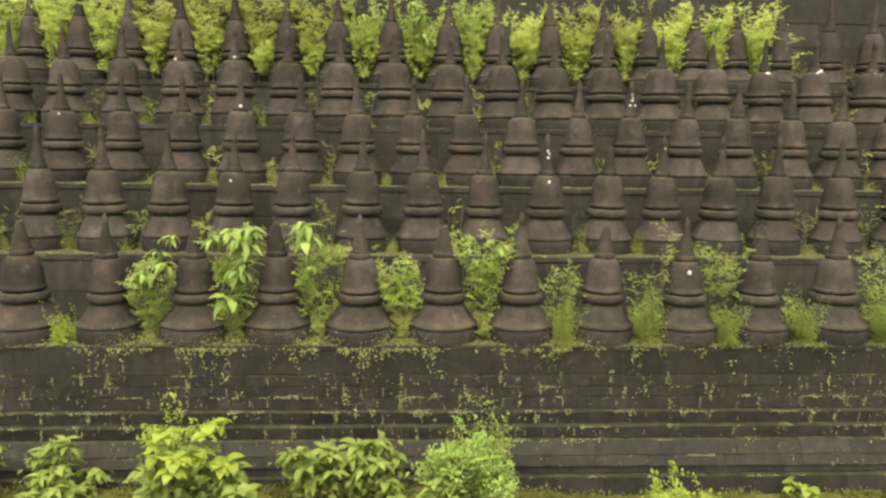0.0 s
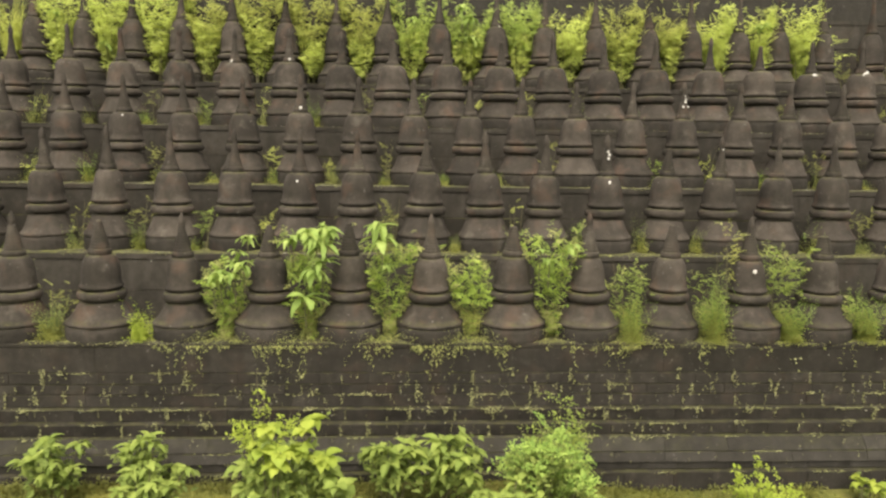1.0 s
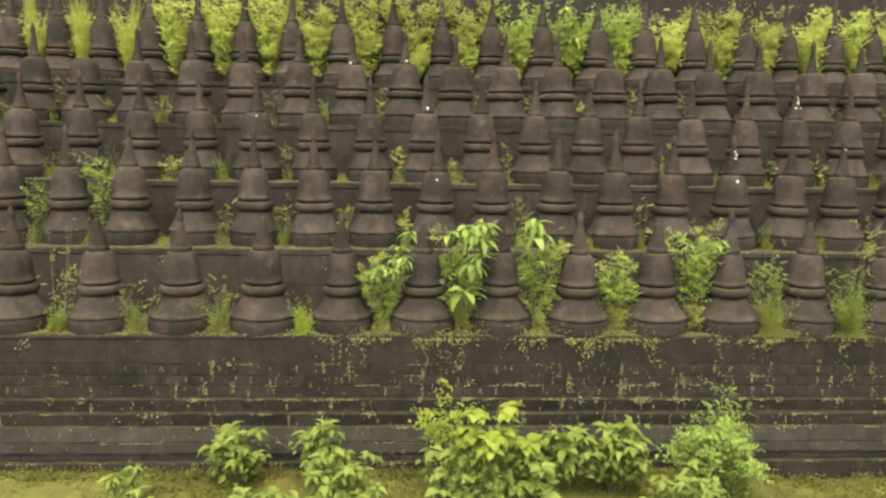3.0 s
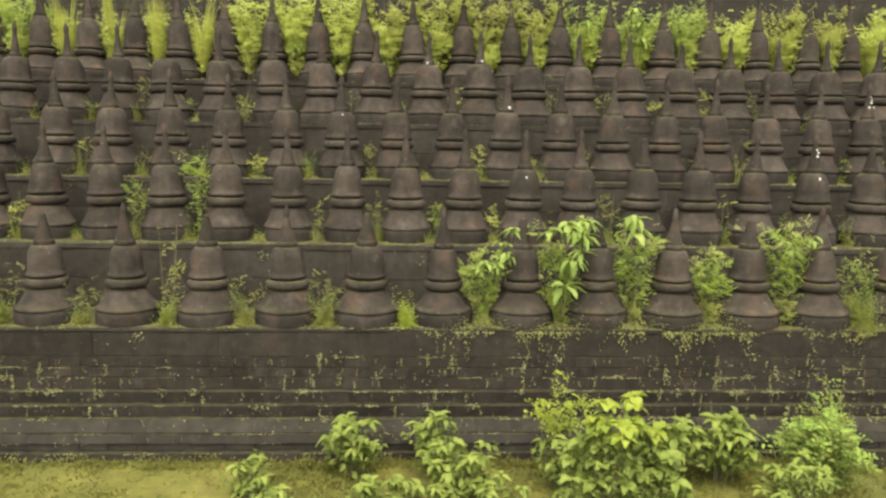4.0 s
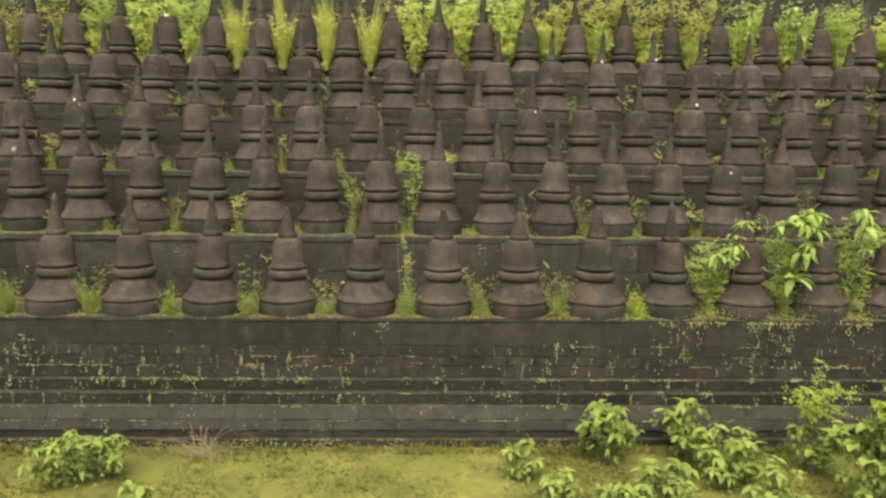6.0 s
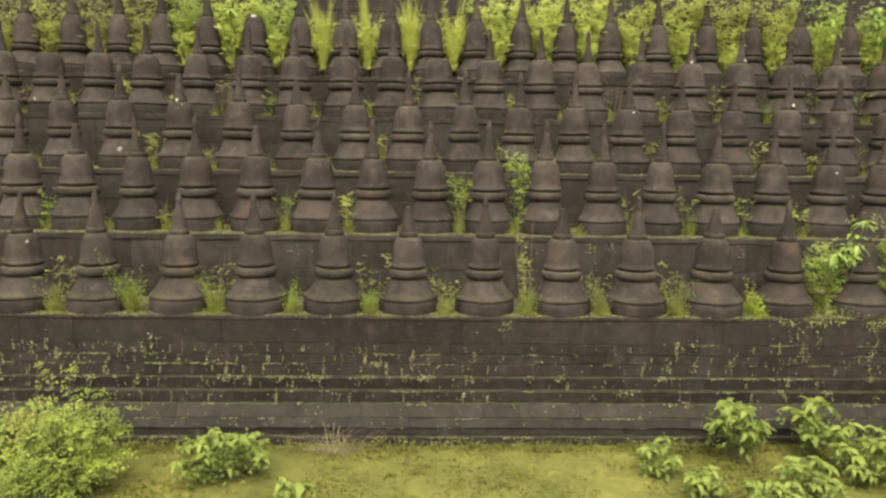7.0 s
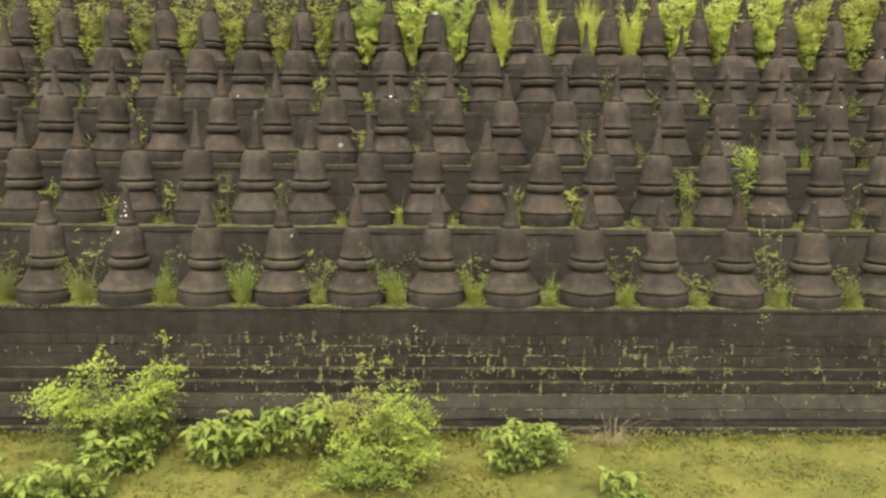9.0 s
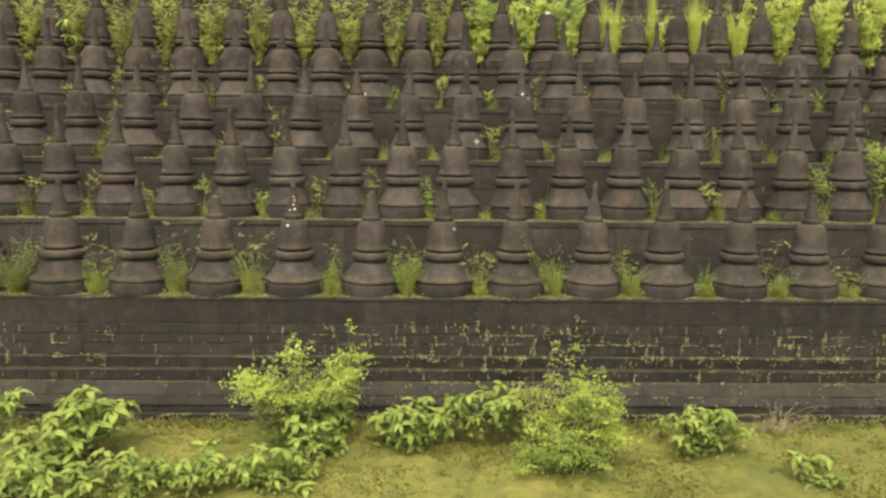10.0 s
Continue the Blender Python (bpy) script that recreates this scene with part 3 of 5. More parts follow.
def tube(verts, faces, pts, r0, r1, seg=5):
    base = len(verts)
    for i, p in enumerate(pts):
        r = r0 + (r1 - r0) * i / (len(pts) - 1)
        for k in range(seg):
            a = 2 * math.pi * k / seg
            verts.append((p[0] + r * math.cos(a), p[1] + r * math.sin(a), p[2]))
    for i in range(len(pts) - 1):
        for k in range(seg):
            k2 = (k + 1) % seg
            faces.append((base + i * seg + k, base + i * seg + k2, base + (i + 1) * seg + k2, base + (i + 1) * seg + k))


def stem(parent, pts, r0, r1, seg=5):
    verts, faces = [], []
    tube(verts, faces, pts, r0, r1, seg)
    return part("stem", mesh_from("stem", verts, faces, STEM), parent)


def bend(a, b, sag, n=5):
    a, b = Vector(a), Vector(b)
    return [a.lerp(b, i / n) + Vector((0, 0, sag * math.sin(math.pi * i / n))) for i in range(n + 1)]


class Foliage:
    """Many small leaves or blades gathered for one mesh."""

    def __init__(self, seed):
        self.v, self.f, self.r = [], [], random.Random(seed)

    def leaf(self, p, size, up=0.5, wide=0.5, way=None):
        r = self.r
        d = Vector(way) if way is not None else Vector((r.gauss(0, 1), r.gauss(-0.4, 0.8), r.gauss(-0.15, 0.5)))
        d.normalize()
        nrm = Vector((r.gauss(0, 0.35), r.gauss(-0.5, 0.3), up + r.gauss(0.5, 0.3)))
        s = d.cross(nrm)
        if s.length < 1e-3:
            return
        s.normalize()
        nn = s.cross(d)
        size *= r.uniform(0.65, 1.3)
        p = Vector(p)
        n = len(self.v)
        w = size * wide * 0.5
        self.v += [p, p + d * size * 0.45 + s * w + nn * w * 0.35, p + d * size - nn * size * 0.12, p + d * size * 0.45 - s * w + nn * w * 0.35]
        self.f += [(n, n + 1, n + 2), (n, n + 2, n + 3)]

    def blade(self, p, height, lean, width=0.012):
        r = self.r
        a = r.uniform(0, 2 * math.pi)
        d = Vector((math.cos(a), math.sin(a) * 0.7 - 0.2, 0)) * lean * height
        side = Vector((-math.sin(a), math.cos(a), 0)) * width
        if abs(side.x) < width * 0.4:
            side.x = width * 0.6
        p = Vector(p)
        n = len(self.v)
        mid = p + d * 0.3 + Vector((0, 0, height * 0.62))
        tip = p + d + Vector((0, 0, height * r.uniform(0.75, 1.0)))
        self.v += [p - side * 0.5, p + side * 0.5, mid + side * 0.5, mid - side * 0.5, tip]
        self.f += [(n, n + 1, n + 2, n + 3), (n + 3, n + 2, n + 4)]

    def put(self, name, parent, material, label="", kind="stuff"):
        ob = part(name, mesh_from(name, self.v, self.f, material), parent, label)
        if kind:
            ob["kind"] = kind
        return ob


def broad_shrub(x0, x1, y, top, count, size=0.20, kind=BROAD, seed=0, label="", group="shrubs at the wall foot", low=0.12, ground=0.0):
    """A shrub of stems ending in rosettes of large drooping leaves."""
    rnd = random.Random(900 + seed)
    xc, w = (x0 + x1) / 2, (x1 - x0) / 2
    sh = thing("shrub", (xc, y, ground), label or "leafy green shrub with large drooping leaves on the lawn", "shrub", group)
    ends = []
    count, size = round(count * 1.32), size * 0.78
    n = max(5, count // 7)
    for k in range(n):
        u = (k + 0.5) / n * 2 - 1
        a = rnd.uniform(-1, 1)
        ex = (w - size * 0.55) * max(-1, min(1, u + rnd.uniform(-0.15, 0.15)))
        dome = (top - ground - low) * (1 - 0.45 * abs(u) ** 2.4)
        hgt = low + dome * (rnd.uniform(0.0, 0.95) ** 0.6 if k % 3 else 1.0) - size * 0.12
        e = Vector((ex, a * min(w, 0.55) * 0.75, max(0.08, hgt)))
        e.y -= 0.25 * min(w, 0.5) * (1 - (hgt - low) / max(dome, 0.1))
        ends.append(e)
        stem(sh, bend((rnd.uniform(-0.08, 0.08) + ex * 0.25, rnd.uniform(-0.08, 0.08), -0.03), e, 0.04), 0.011, 0.005)
    fo = Foliage(seed + 300)
    for k in range(round(count * 3.2)):
        e = rnd.choice(ends)
        f = rnd.uniform(0.62, 1.0)
        fo.leaf((e.x * f + rnd.gauss(0, 0.09), e.y * f + rnd.gauss(0, 0.08), max(0.03, e.z * f + rnd.gauss(-0.06, 0.07))), size * 0.55, 0.5, 0.58)
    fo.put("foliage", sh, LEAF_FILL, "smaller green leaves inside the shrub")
    for e in ends:
        m = max(4, round(count / n * rnd.uniform(0.8, 1.2)))
        yaw0 = rnd.uniform(0, 360)
        for k in range(m):
            s = size * rnd.uniform(0.7, 1.15)
            yaw = yaw0 + 360 * k / m + rnd.uniform(-18, 18)
            tilt = rnd.uniform(-22, 24) + (22 if k % 4 == 0 else 0)
            at = pose(e.x + rnd.uniform(-0.03, 0.03), e.y, e.z - 0.02 * k / m * rnd.random() * 4, rnd.uniform(-15, 15), tilt, yaw)
            part("leaf", rnd.choice(kind), sh, "", at @ Matrix.Scale(s, 4))
    return sh


def fine_shrub(x0, x1, y, top, leaves, size=0.055, material=None, seed=0, label="", low=0.1, peak=None, group="shrubs at the wall foot", ground=0.0, flare=0.3):
    """A feathery shrub: twigs that fork outwards, set with small leaves on both sides."""
    rnd = random.Random(1700 + seed)
    xc, w, h = (x0 + x1) / 2, (x1 - x0) / 2, top - ground
    sh = thing("shrub", (xc, y, ground), label or "feathery yellow-green shrub with small leaves on thin twigs", "shrub", group)
    verts, faces = [], []
    fo, twig_inner = Foliage(seed), Foliage(seed + 450)
    leaves, size = round(leaves * 3.4), size * 0.72
    twigs = max(12, leaves // 105)
    peak = 0.0 if peak is None else peak
    for k in range(twigs):
        u = rnd.uniform(-1, 1)
        lobe = noise.noise(Vector((u * 2.6 + seed * 3.17, seed * 1.3, 0)))
        reach = min(1.08, (1 - 0.45 * abs(u) ** 5) * (1 - 0.16 * abs(u - peak)) * (0.88 + 0.62 * lobe))
        tip = h * reach * (rnd.uniform(1.0, 1.2) if k % 8 == 0 else rnd.uniform(0.12, 1.0) ** 0.42)
        e = Vector((u * w * 0.9, rnd.uniform(-0.6, 0.5) * min(w, 0.7), max(low + 0.25 * h * abs(u), tip)))
        e.x *= 1 - flare + flare * min(1.0, e.z / (0.7 * h))
        root = Vector((rnd.uniform(-0.1, 0.1) + u * w * 0.3, e.y * 0.2, h * 0.12 * rnd.random()))
        sag = 0.10 * h * (1 - abs(u))
        pts = bend(root, e, sag, 6)
        if k < (14 if ground < 1 else 3):
            stem(sh, pts, 0.008, 0.003, 4)
        else:
            tube(verts, faces, pts, 0.006, 0.002, 3)
        along = Vector((e - root)).normalized()
        shooting = k % 8 == 0
        for b in range(7):
            f = rnd.uniform(0.4, 1.0) if shooting else rnd.uniform(0.55, 1.0)
            p0 = root.lerp(e, f) + Vector((0, 0, sag * math.sin(math.pi * f)))
            side = (along * rnd.uniform(0.2, 0.9) + Vector((rnd.choice((-1, 1)) * rnd.uniform(0.3, 1.0), rnd.uniform(-0.9, 0.4), rnd.uniform(-0.25, 0.2)))).normalized()
            long_ = rnd.uniform(0.05, 0.14) if shooting else rnd.uniform(0.16, 0.42) * (1.15 - 0.3 * f)
            large = b % 4 == 0
            # On ferns, leaves back from the tips are coloured as if in shade.
            own = twig_inner if f < 0.82 and rnd.random() < 0.8 else fo
            for q in range(5 if large else 10):
                g = (q + 0.5) / (5 if large else 10)
                p = p0 + side * long_ * g - Vector((0, 0, 0.10 * g * g))
                across = side.cross(Vector((0, -0.4, 1))).normalized() * (1 if q % 2 else -1)
                own.leaf(p + Vector((rnd.gauss(0, 0.012), rnd.gauss(0, 0.012), rnd.gauss(0, 0.012))), size * (1.1 - 0.4 * g) * (2.0 if large else 1.2) * (0.8 if shooting else 1.0), 0.6, 0.5, across + side * 0.7 + Vector((0, 0, -0.15)))
    inner = Foliage(seed + 900)
    for k in range(leaves // 3):
        u = rnd.gauss(0, 0.45)
        f = rnd.uniform(0.08, 0.72)
        inner.leaf((u * w * (0.35 + 0.9 * f), rnd.gauss(0.08, 0.16), max(0.04, h * (1 - 0.5 * abs(u - peak)) * f)), size * 1.1, 0.5)
    inner.put("inner_foliage", sh, LEAF_FILL if material is not LEAF_DULL else LEAF_DULL, "inner leaves of the shrub, shade put into their green")
    if verts:
        part("brushwood", mesh_from("brushwood", verts, faces, STEM), sh)["kind"] = "stuff"
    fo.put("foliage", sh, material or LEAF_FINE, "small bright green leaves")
    if twig_inner.v:
        twig_inner.put("old_foliage", sh, LEAF_FERN_SHADED if material in (LEAF_FERN, LEAF_FRESH) else material or LEAF_FINE, "leaves back from the twig tips, on ferns darkened like shade")
    return sh


def gap_half(h):
    """Half the free width between two neighbours at a height over the terrace."""
    return 0.66 - (radius_at(min(max(h, 0.0), 1.7)) if h < 1.7 else 0.05)


def gap_climber(x, half, row, top, leaves, size, material, seed, spill=0.0, label="", bottom=0.0, name="climber", back=0.25, squeeze=1.0, fan=0.0):
    """Vines and weeds that fill the space between two stupas, from the floor up."""
    rnd = random.Random(2600 + seed)
    y, z = TERRACE_Y[row], TERRACE_Z[row]
    pl = thing(name, (x, y, z), label or "dense green creeper growing between two stupas", name, "plants between the stupas")
    fo = Foliage(seed)
    h = top - z
    for k in range(3):
        a = rnd.uniform(-0.1, 0.1)
        stem(pl, bend((a, rnd.uniform(-0.2, 0.1), 0), (a * 2.5, rnd.uniform(-0.2, back), h * rnd.uniform(0.6, 0.95)), 0.0, 5), 0.008, 0.003, 4)
    off = Vector((seed * 1.37, seed * 0.71, 0))
    shade, dry = Foliage(seed + 70), Foliage(seed + 75)
    made = tries = 0
    while made < leaves * 2.0 and tries < leaves * 3:
        tries += 1
        t = bottom + (h - bottom) * rnd.random() ** 0.85
        free = half - 0.66 + gap_half(t)
        g = max(free * squeeze + fan * t, 0.05)
        px = rnd.gauss(0, 0.5) * g if squeeze < 0.9 else rnd.uniform(-1.05, 1.05) * g
        crest = h * (0.80 + 0.42 * noise.noise(Vector((px * 3.2, 0, 1)) + off))
        if t > crest and rnd.random() < 0.975:
            continue
        if noise.noise(Vector((px * 4.5, t * 3.5, 4)) + off) < -0.12 - 0.25 * (1 - t / h):
            continue
        py = rnd.uniform(0.3, 0.75) if abs(px) > max(free - 0.04, 0.1) else rnd.uniform(-0.32, back) + 0.25 * abs(px)
        ragged = row == 0 and (abs(px) > 0.8 * g or t > 0.9 * crest) and rnd.random() < 0.55
        # Most leaves set back take the inner green, its shade painted in.
        own = dry if ragged or spill and t < 0.35 * h and rnd.random() < 0.6 - t / h else shade if py > 0.02 and material in (LEAF_CLIMB, LEAF_VINE) and rnd.random() < 0.7 else fo
        shoot = Vector((rnd.gauss(0, 0.6), rnd.gauss(-0.5, 0.4), rnd.uniform(-0.2, 0.9))).normalized()
        grow = size * rnd.choice((0.55, 0.75, 1.0, 1.35)) * (0.72 if t < 0.4 * h else 1.12)
        m = rnd.randint(5, 9)
        for q in range(m):
            f = (q + 0.5) / m
            across = shoot.cross(Vector((0, -0.5, 1))).normalized() * (1 if q % 2 else -1)
            own.leaf(Vector((px, py, t)) + shoot * (f * grow * 2.6), grow * (1.15 - 0.5 * f), 0.6, 0.52, across + shoot * (0.3 + f) + Vector((0, 0, -0.25)))
        made += m
    if spill:
        hang = Foliage(seed + 40)
        for k in range(int(420 * min(spill, 0.6))):
            px = rnd.gauss(0, 0.30)
            hang.leaf((px, 10.93 - y + rnd.uniform(-0.05, 0.08), abs(rnd.gauss(0.0, 0.16)) * max(0.2, 1 - abs(px))), rnd.choice((0.018, 0.026, 0.036)), 0.4, 0.34)
        for k in range(int(105 * spill)):
            px = rnd.gauss(0, 0.5)
            dense = noise.noise(Vector(((px + x) * 2.1, 3.3, 0)))
            if dense < rnd.uniform(-0.3, 0.2):
                continue
            drop = min(0.6, rnd.expovariate(1 / 0.10) * (0.4 + 2.0 * max(0, dense))) + 0.01
            if rnd.random() < 0.05:
                drop += rnd.uniform(0.15, 0.4)
            sway = rnd.gauss(0, 0.3)
            for q in range(int(5 + drop * 30)):
                f = rnd.uniform(-0.6, 1)
                if f < 0:
                    p = (px + f * 0.2 * sway, 10.92 - y - f * 0.5, rnd.uniform(0.01, 0.10))
                else:
                    p = (px + sway * drop * f + rnd.gauss(0, 0.02), 10.87 - y + rnd.uniform(-0.05, 0.015), -drop * f)
                hang.leaf(p, rnd.choice((0.018, 0.028, 0.044)), 0.35, 0.42, (rnd.gauss(0, 0.5), -0.4, -0.8 if f > 0 else rnd.gauss(0, 0.5)))
        hang.put("hanging_foliage", pl, LEAF_STRAW, "pale yellow-green shoots hanging over the wall edge")
    fo.put("foliage", pl, material)
    if dry.v:
        dry.put("dry_foliage", pl, LEAF_STRAW, "small straw-green leaves low on the creeper")
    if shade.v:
        shade.put("inner_foliage", pl, LEAF_FILL, "rear leaves of the creeper, shade put into their green")
    return pl


def weed(x, y, z, height, spread, shoots, material, seed, size=0.03, blades=0, label="", half=0.6, leafy=None):
    """A weed or grass that fans out from the narrow foot of a gap and fills it upwards."""
    rnd = random.Random(4100 + seed)
    we = thing("weed", (x, y, z), label or "bushy yellow-green weed between two stupas", "weed", "plants between the stupas")
    fo = Foliage(seed)
    room = lambda h: max(0.05, min(spread, (half - 0.66 + gap_half(h)) * (0.5 + 0.55 * min(1.0, h / 0.9))))
    crest = lambda u: 0.70 + 0.9 * noise.noise(Vector((u * 2.3, seed * 1.31, 0.5)))
    for k in range(round(blades * (0.8 if not leafy else 0.28))):
        u = max(-1.2, min(1.2, rnd.gauss(0, 0.6)))
        h = height * rnd.uniform(0.25, 1.05) * crest(u)
        foot = Vector((rnd.gauss(0, 0.35) * room(0.0), rnd.uniform(-0.15, 0.12), -0.01))
        tip = Vector((u * room(h) + rnd.gauss(0, 0.05), foot.y + rnd.gauss(-0.08, 0.10), h))
        mid = foot.lerp(tip, rnd.uniform(0.45, 0.7)) + Vector((-u * 0.04 + rnd.gauss(0, 0.02), 0, 0.10 * h))
        w = rnd.uniform(0.002, 0.0055)
        n = len(fo.v)
        fo.v += [foot - Vector((w, 0, 0)), foot + Vector((w, 0, 0)), mid + Vector((w * 0.8, 0, 0)), mid - Vector((w * 0.8, 0, 0)), tip]
        fo.f += [(n, n + 1, n + 2, n + 3), (n + 3, n + 2, n + 4)]
    up = Foliage(seed + 9)
    for k in range(round(shoots * 2.2)):
        u = rnd.uniform(-1.1, 1.1)
        h = height * rnd.uniform(0.3, 1.12) * crest(u)
        foot = Vector((rnd.gauss(0, 0.5) * room(0.0), rnd.uniform(-0.12, 0.14), 0))
        tip = Vector((u * room(h) + rnd.gauss(0, 0.04), foot.y + rnd.gauss(-0.06, 0.1), h))
        m = int(7 + h * 30)
        bow = rnd.gauss(0, 0.06)
        for q in range(m):
            f = (q + 0.4) / m
            p = foot.lerp(tip, f) + Vector((bow * math.sin(math.pi * f), 0, 0))
            side = Vector((rnd.choice((-1, 1)) * rnd.uniform(0.3, 1), rnd.uniform(-0.9, 0.3), rnd.uniform(-0.3, 0.7)))
            own = up if leafy and p.z > height * rnd.uniform(0.05, 0.5) else fo
            own.leaf(p + Vector((rnd.gauss(0, 0.018), rnd.gauss(0, 0.018), rnd.gauss(0, 0.012))), size * (1.2 - 0.5 * f) * rnd.choice((0.6, 0.9, 1.1)), 0.5, 0.45, side)
    for k in range(shoots * 3):
        fo.leaf((rnd.gauss(0, 0.14), rnd.uniform(-0.3, 0.1), abs(rnd.gauss(0, 0.03))), size * 0.8, 0.6, 0.5)
    fo.put("foliage", we, material)
    if up.v:
        up.put("upper_foliage", we, leafy, "small green leaves on thin shoots")
    for k in range(3):
        a = rnd.uniform(-1, 1)
        stem(we, bend((a * 0.02, 0, -0.02), (a * room(height * 0.6) * 0.8, rnd.uniform(-0.1, 0), height * rnd.uniform(0.4, 0.7)), 0.02, 4), 0.004, 0.002, 4)
    return we


def mids(row):
    xs = ROW_X[row]
    return [((a + b) / 2, (a - b) / 2) for a, b in zip(xs, xs[1:])]


def leaf_spray(x, y, z, count, size, seed, label):
    """Rosettes of large leaves held up by creepers."""
    rnd = random.Random(seed)
    sp = thing("broad_leaf_plant", (x, y, z), label, "plant", "plants between the stupas")
    verts, faces = [], []
    tube(verts, faces, bend((0, 0.1, -0.5), (0, 0, 0), 0.0, 4), 0.012, 0.006)
    part("stem", mesh_from("stem", verts, faces, STEM), sp)
    for k in range(count):
        yaw = 360 * k / count + rnd.uniform(-20, 20)
        at = pose(rnd.uniform(-0.05, 0.05), rnd.uniform(-0.06, 0.02), rnd.uniform(-0.05, 0.03), rnd.uniform(-15, 15), rnd.uniform(-12, 48), yaw)
        part("leaf", rnd.choice(SPRAY), sp, "", at @ Matrix.Scale(size * rnd.uniform(0.75, 1.15), 4))


# the growth in the gaps of the top row
TOP_GAPS = {3: "lime", 4: "lime", 5: "lime", 6: "olive", 7: "olive", 8: "lime", 9: "green", 10: "green", 11: "green", 12: "olive", 13: "olive", 14: "olive", 15: "olive", 16: "lime",
            17: "lime", 18: "lime", 19: "grass", 20: "grass", 21: "grass", 22: "grass", 23: "green", 24: "lime"}
# top of the growth in each gap of the lowest row: height, leaves, leaf size, spill over the edge
FRONT_GAPS = {0: (3.6, 900, 0.036, 0.15), 1: (2.9, 110, 0.034, 0.05), 2: (3.55, 1150, 0.038, 0.15), 3: (3.35, 330, 0.034, 0.15), 4: (3.45, 950, 0.033, 0.45), 5: (3.7, 1150, 0.048, 0.1),
              6: (3.4, 1100, 0.045, 0.7), 7: (3.75, 1200, 0.048, 0.4), 8: (3.7, 1000, 0.055, 0.35), 9: (3.35, 1200, 0.048, 0.5)}
# grass that fans out below the creepers in some of those gaps
FANS = {0: 0.75, 1: 0.72, 2: 0.6, 3: 0.85, 4: 0.7}


# the other gaps of the lowest row: height, look, leafy shoots, blades, height of the creeper behind
WEEDS = {10: (0.62, "leaf", 16, 30, 0.0), 11: (0.72, "olive", 34, 130, 0.85), 12: (0.60, "olive", 30, 120, 0.7), 13: (0.5, "lime", 18, 170, 0.0), 14: (0.5, "olive", 16, 60, 0.6),
         15: (0.62, "lime", 22, 130, 0.95), 16: (0.55, "lime", 14, 190, 0.0), 17: (0.8, "lime", 30, 300, 0.95), 18: (0.8, "lime", 26, 320, 0.0), 19: (0.62, "olive", 24, 60, 0.9),
         20: (0.82, "lime", 40, 260, 1.0), 21: (0.68, "lime", 30, 340, 0.0), 22: (0.9, "olive", 50, 200, 1.2), 23: (0.85, "olive", 60, 120, 1.25), 24: (0.55, "lime", 26, 120, 0.95),
         25: (0.95, "dull", 60, 80, 1.2)}


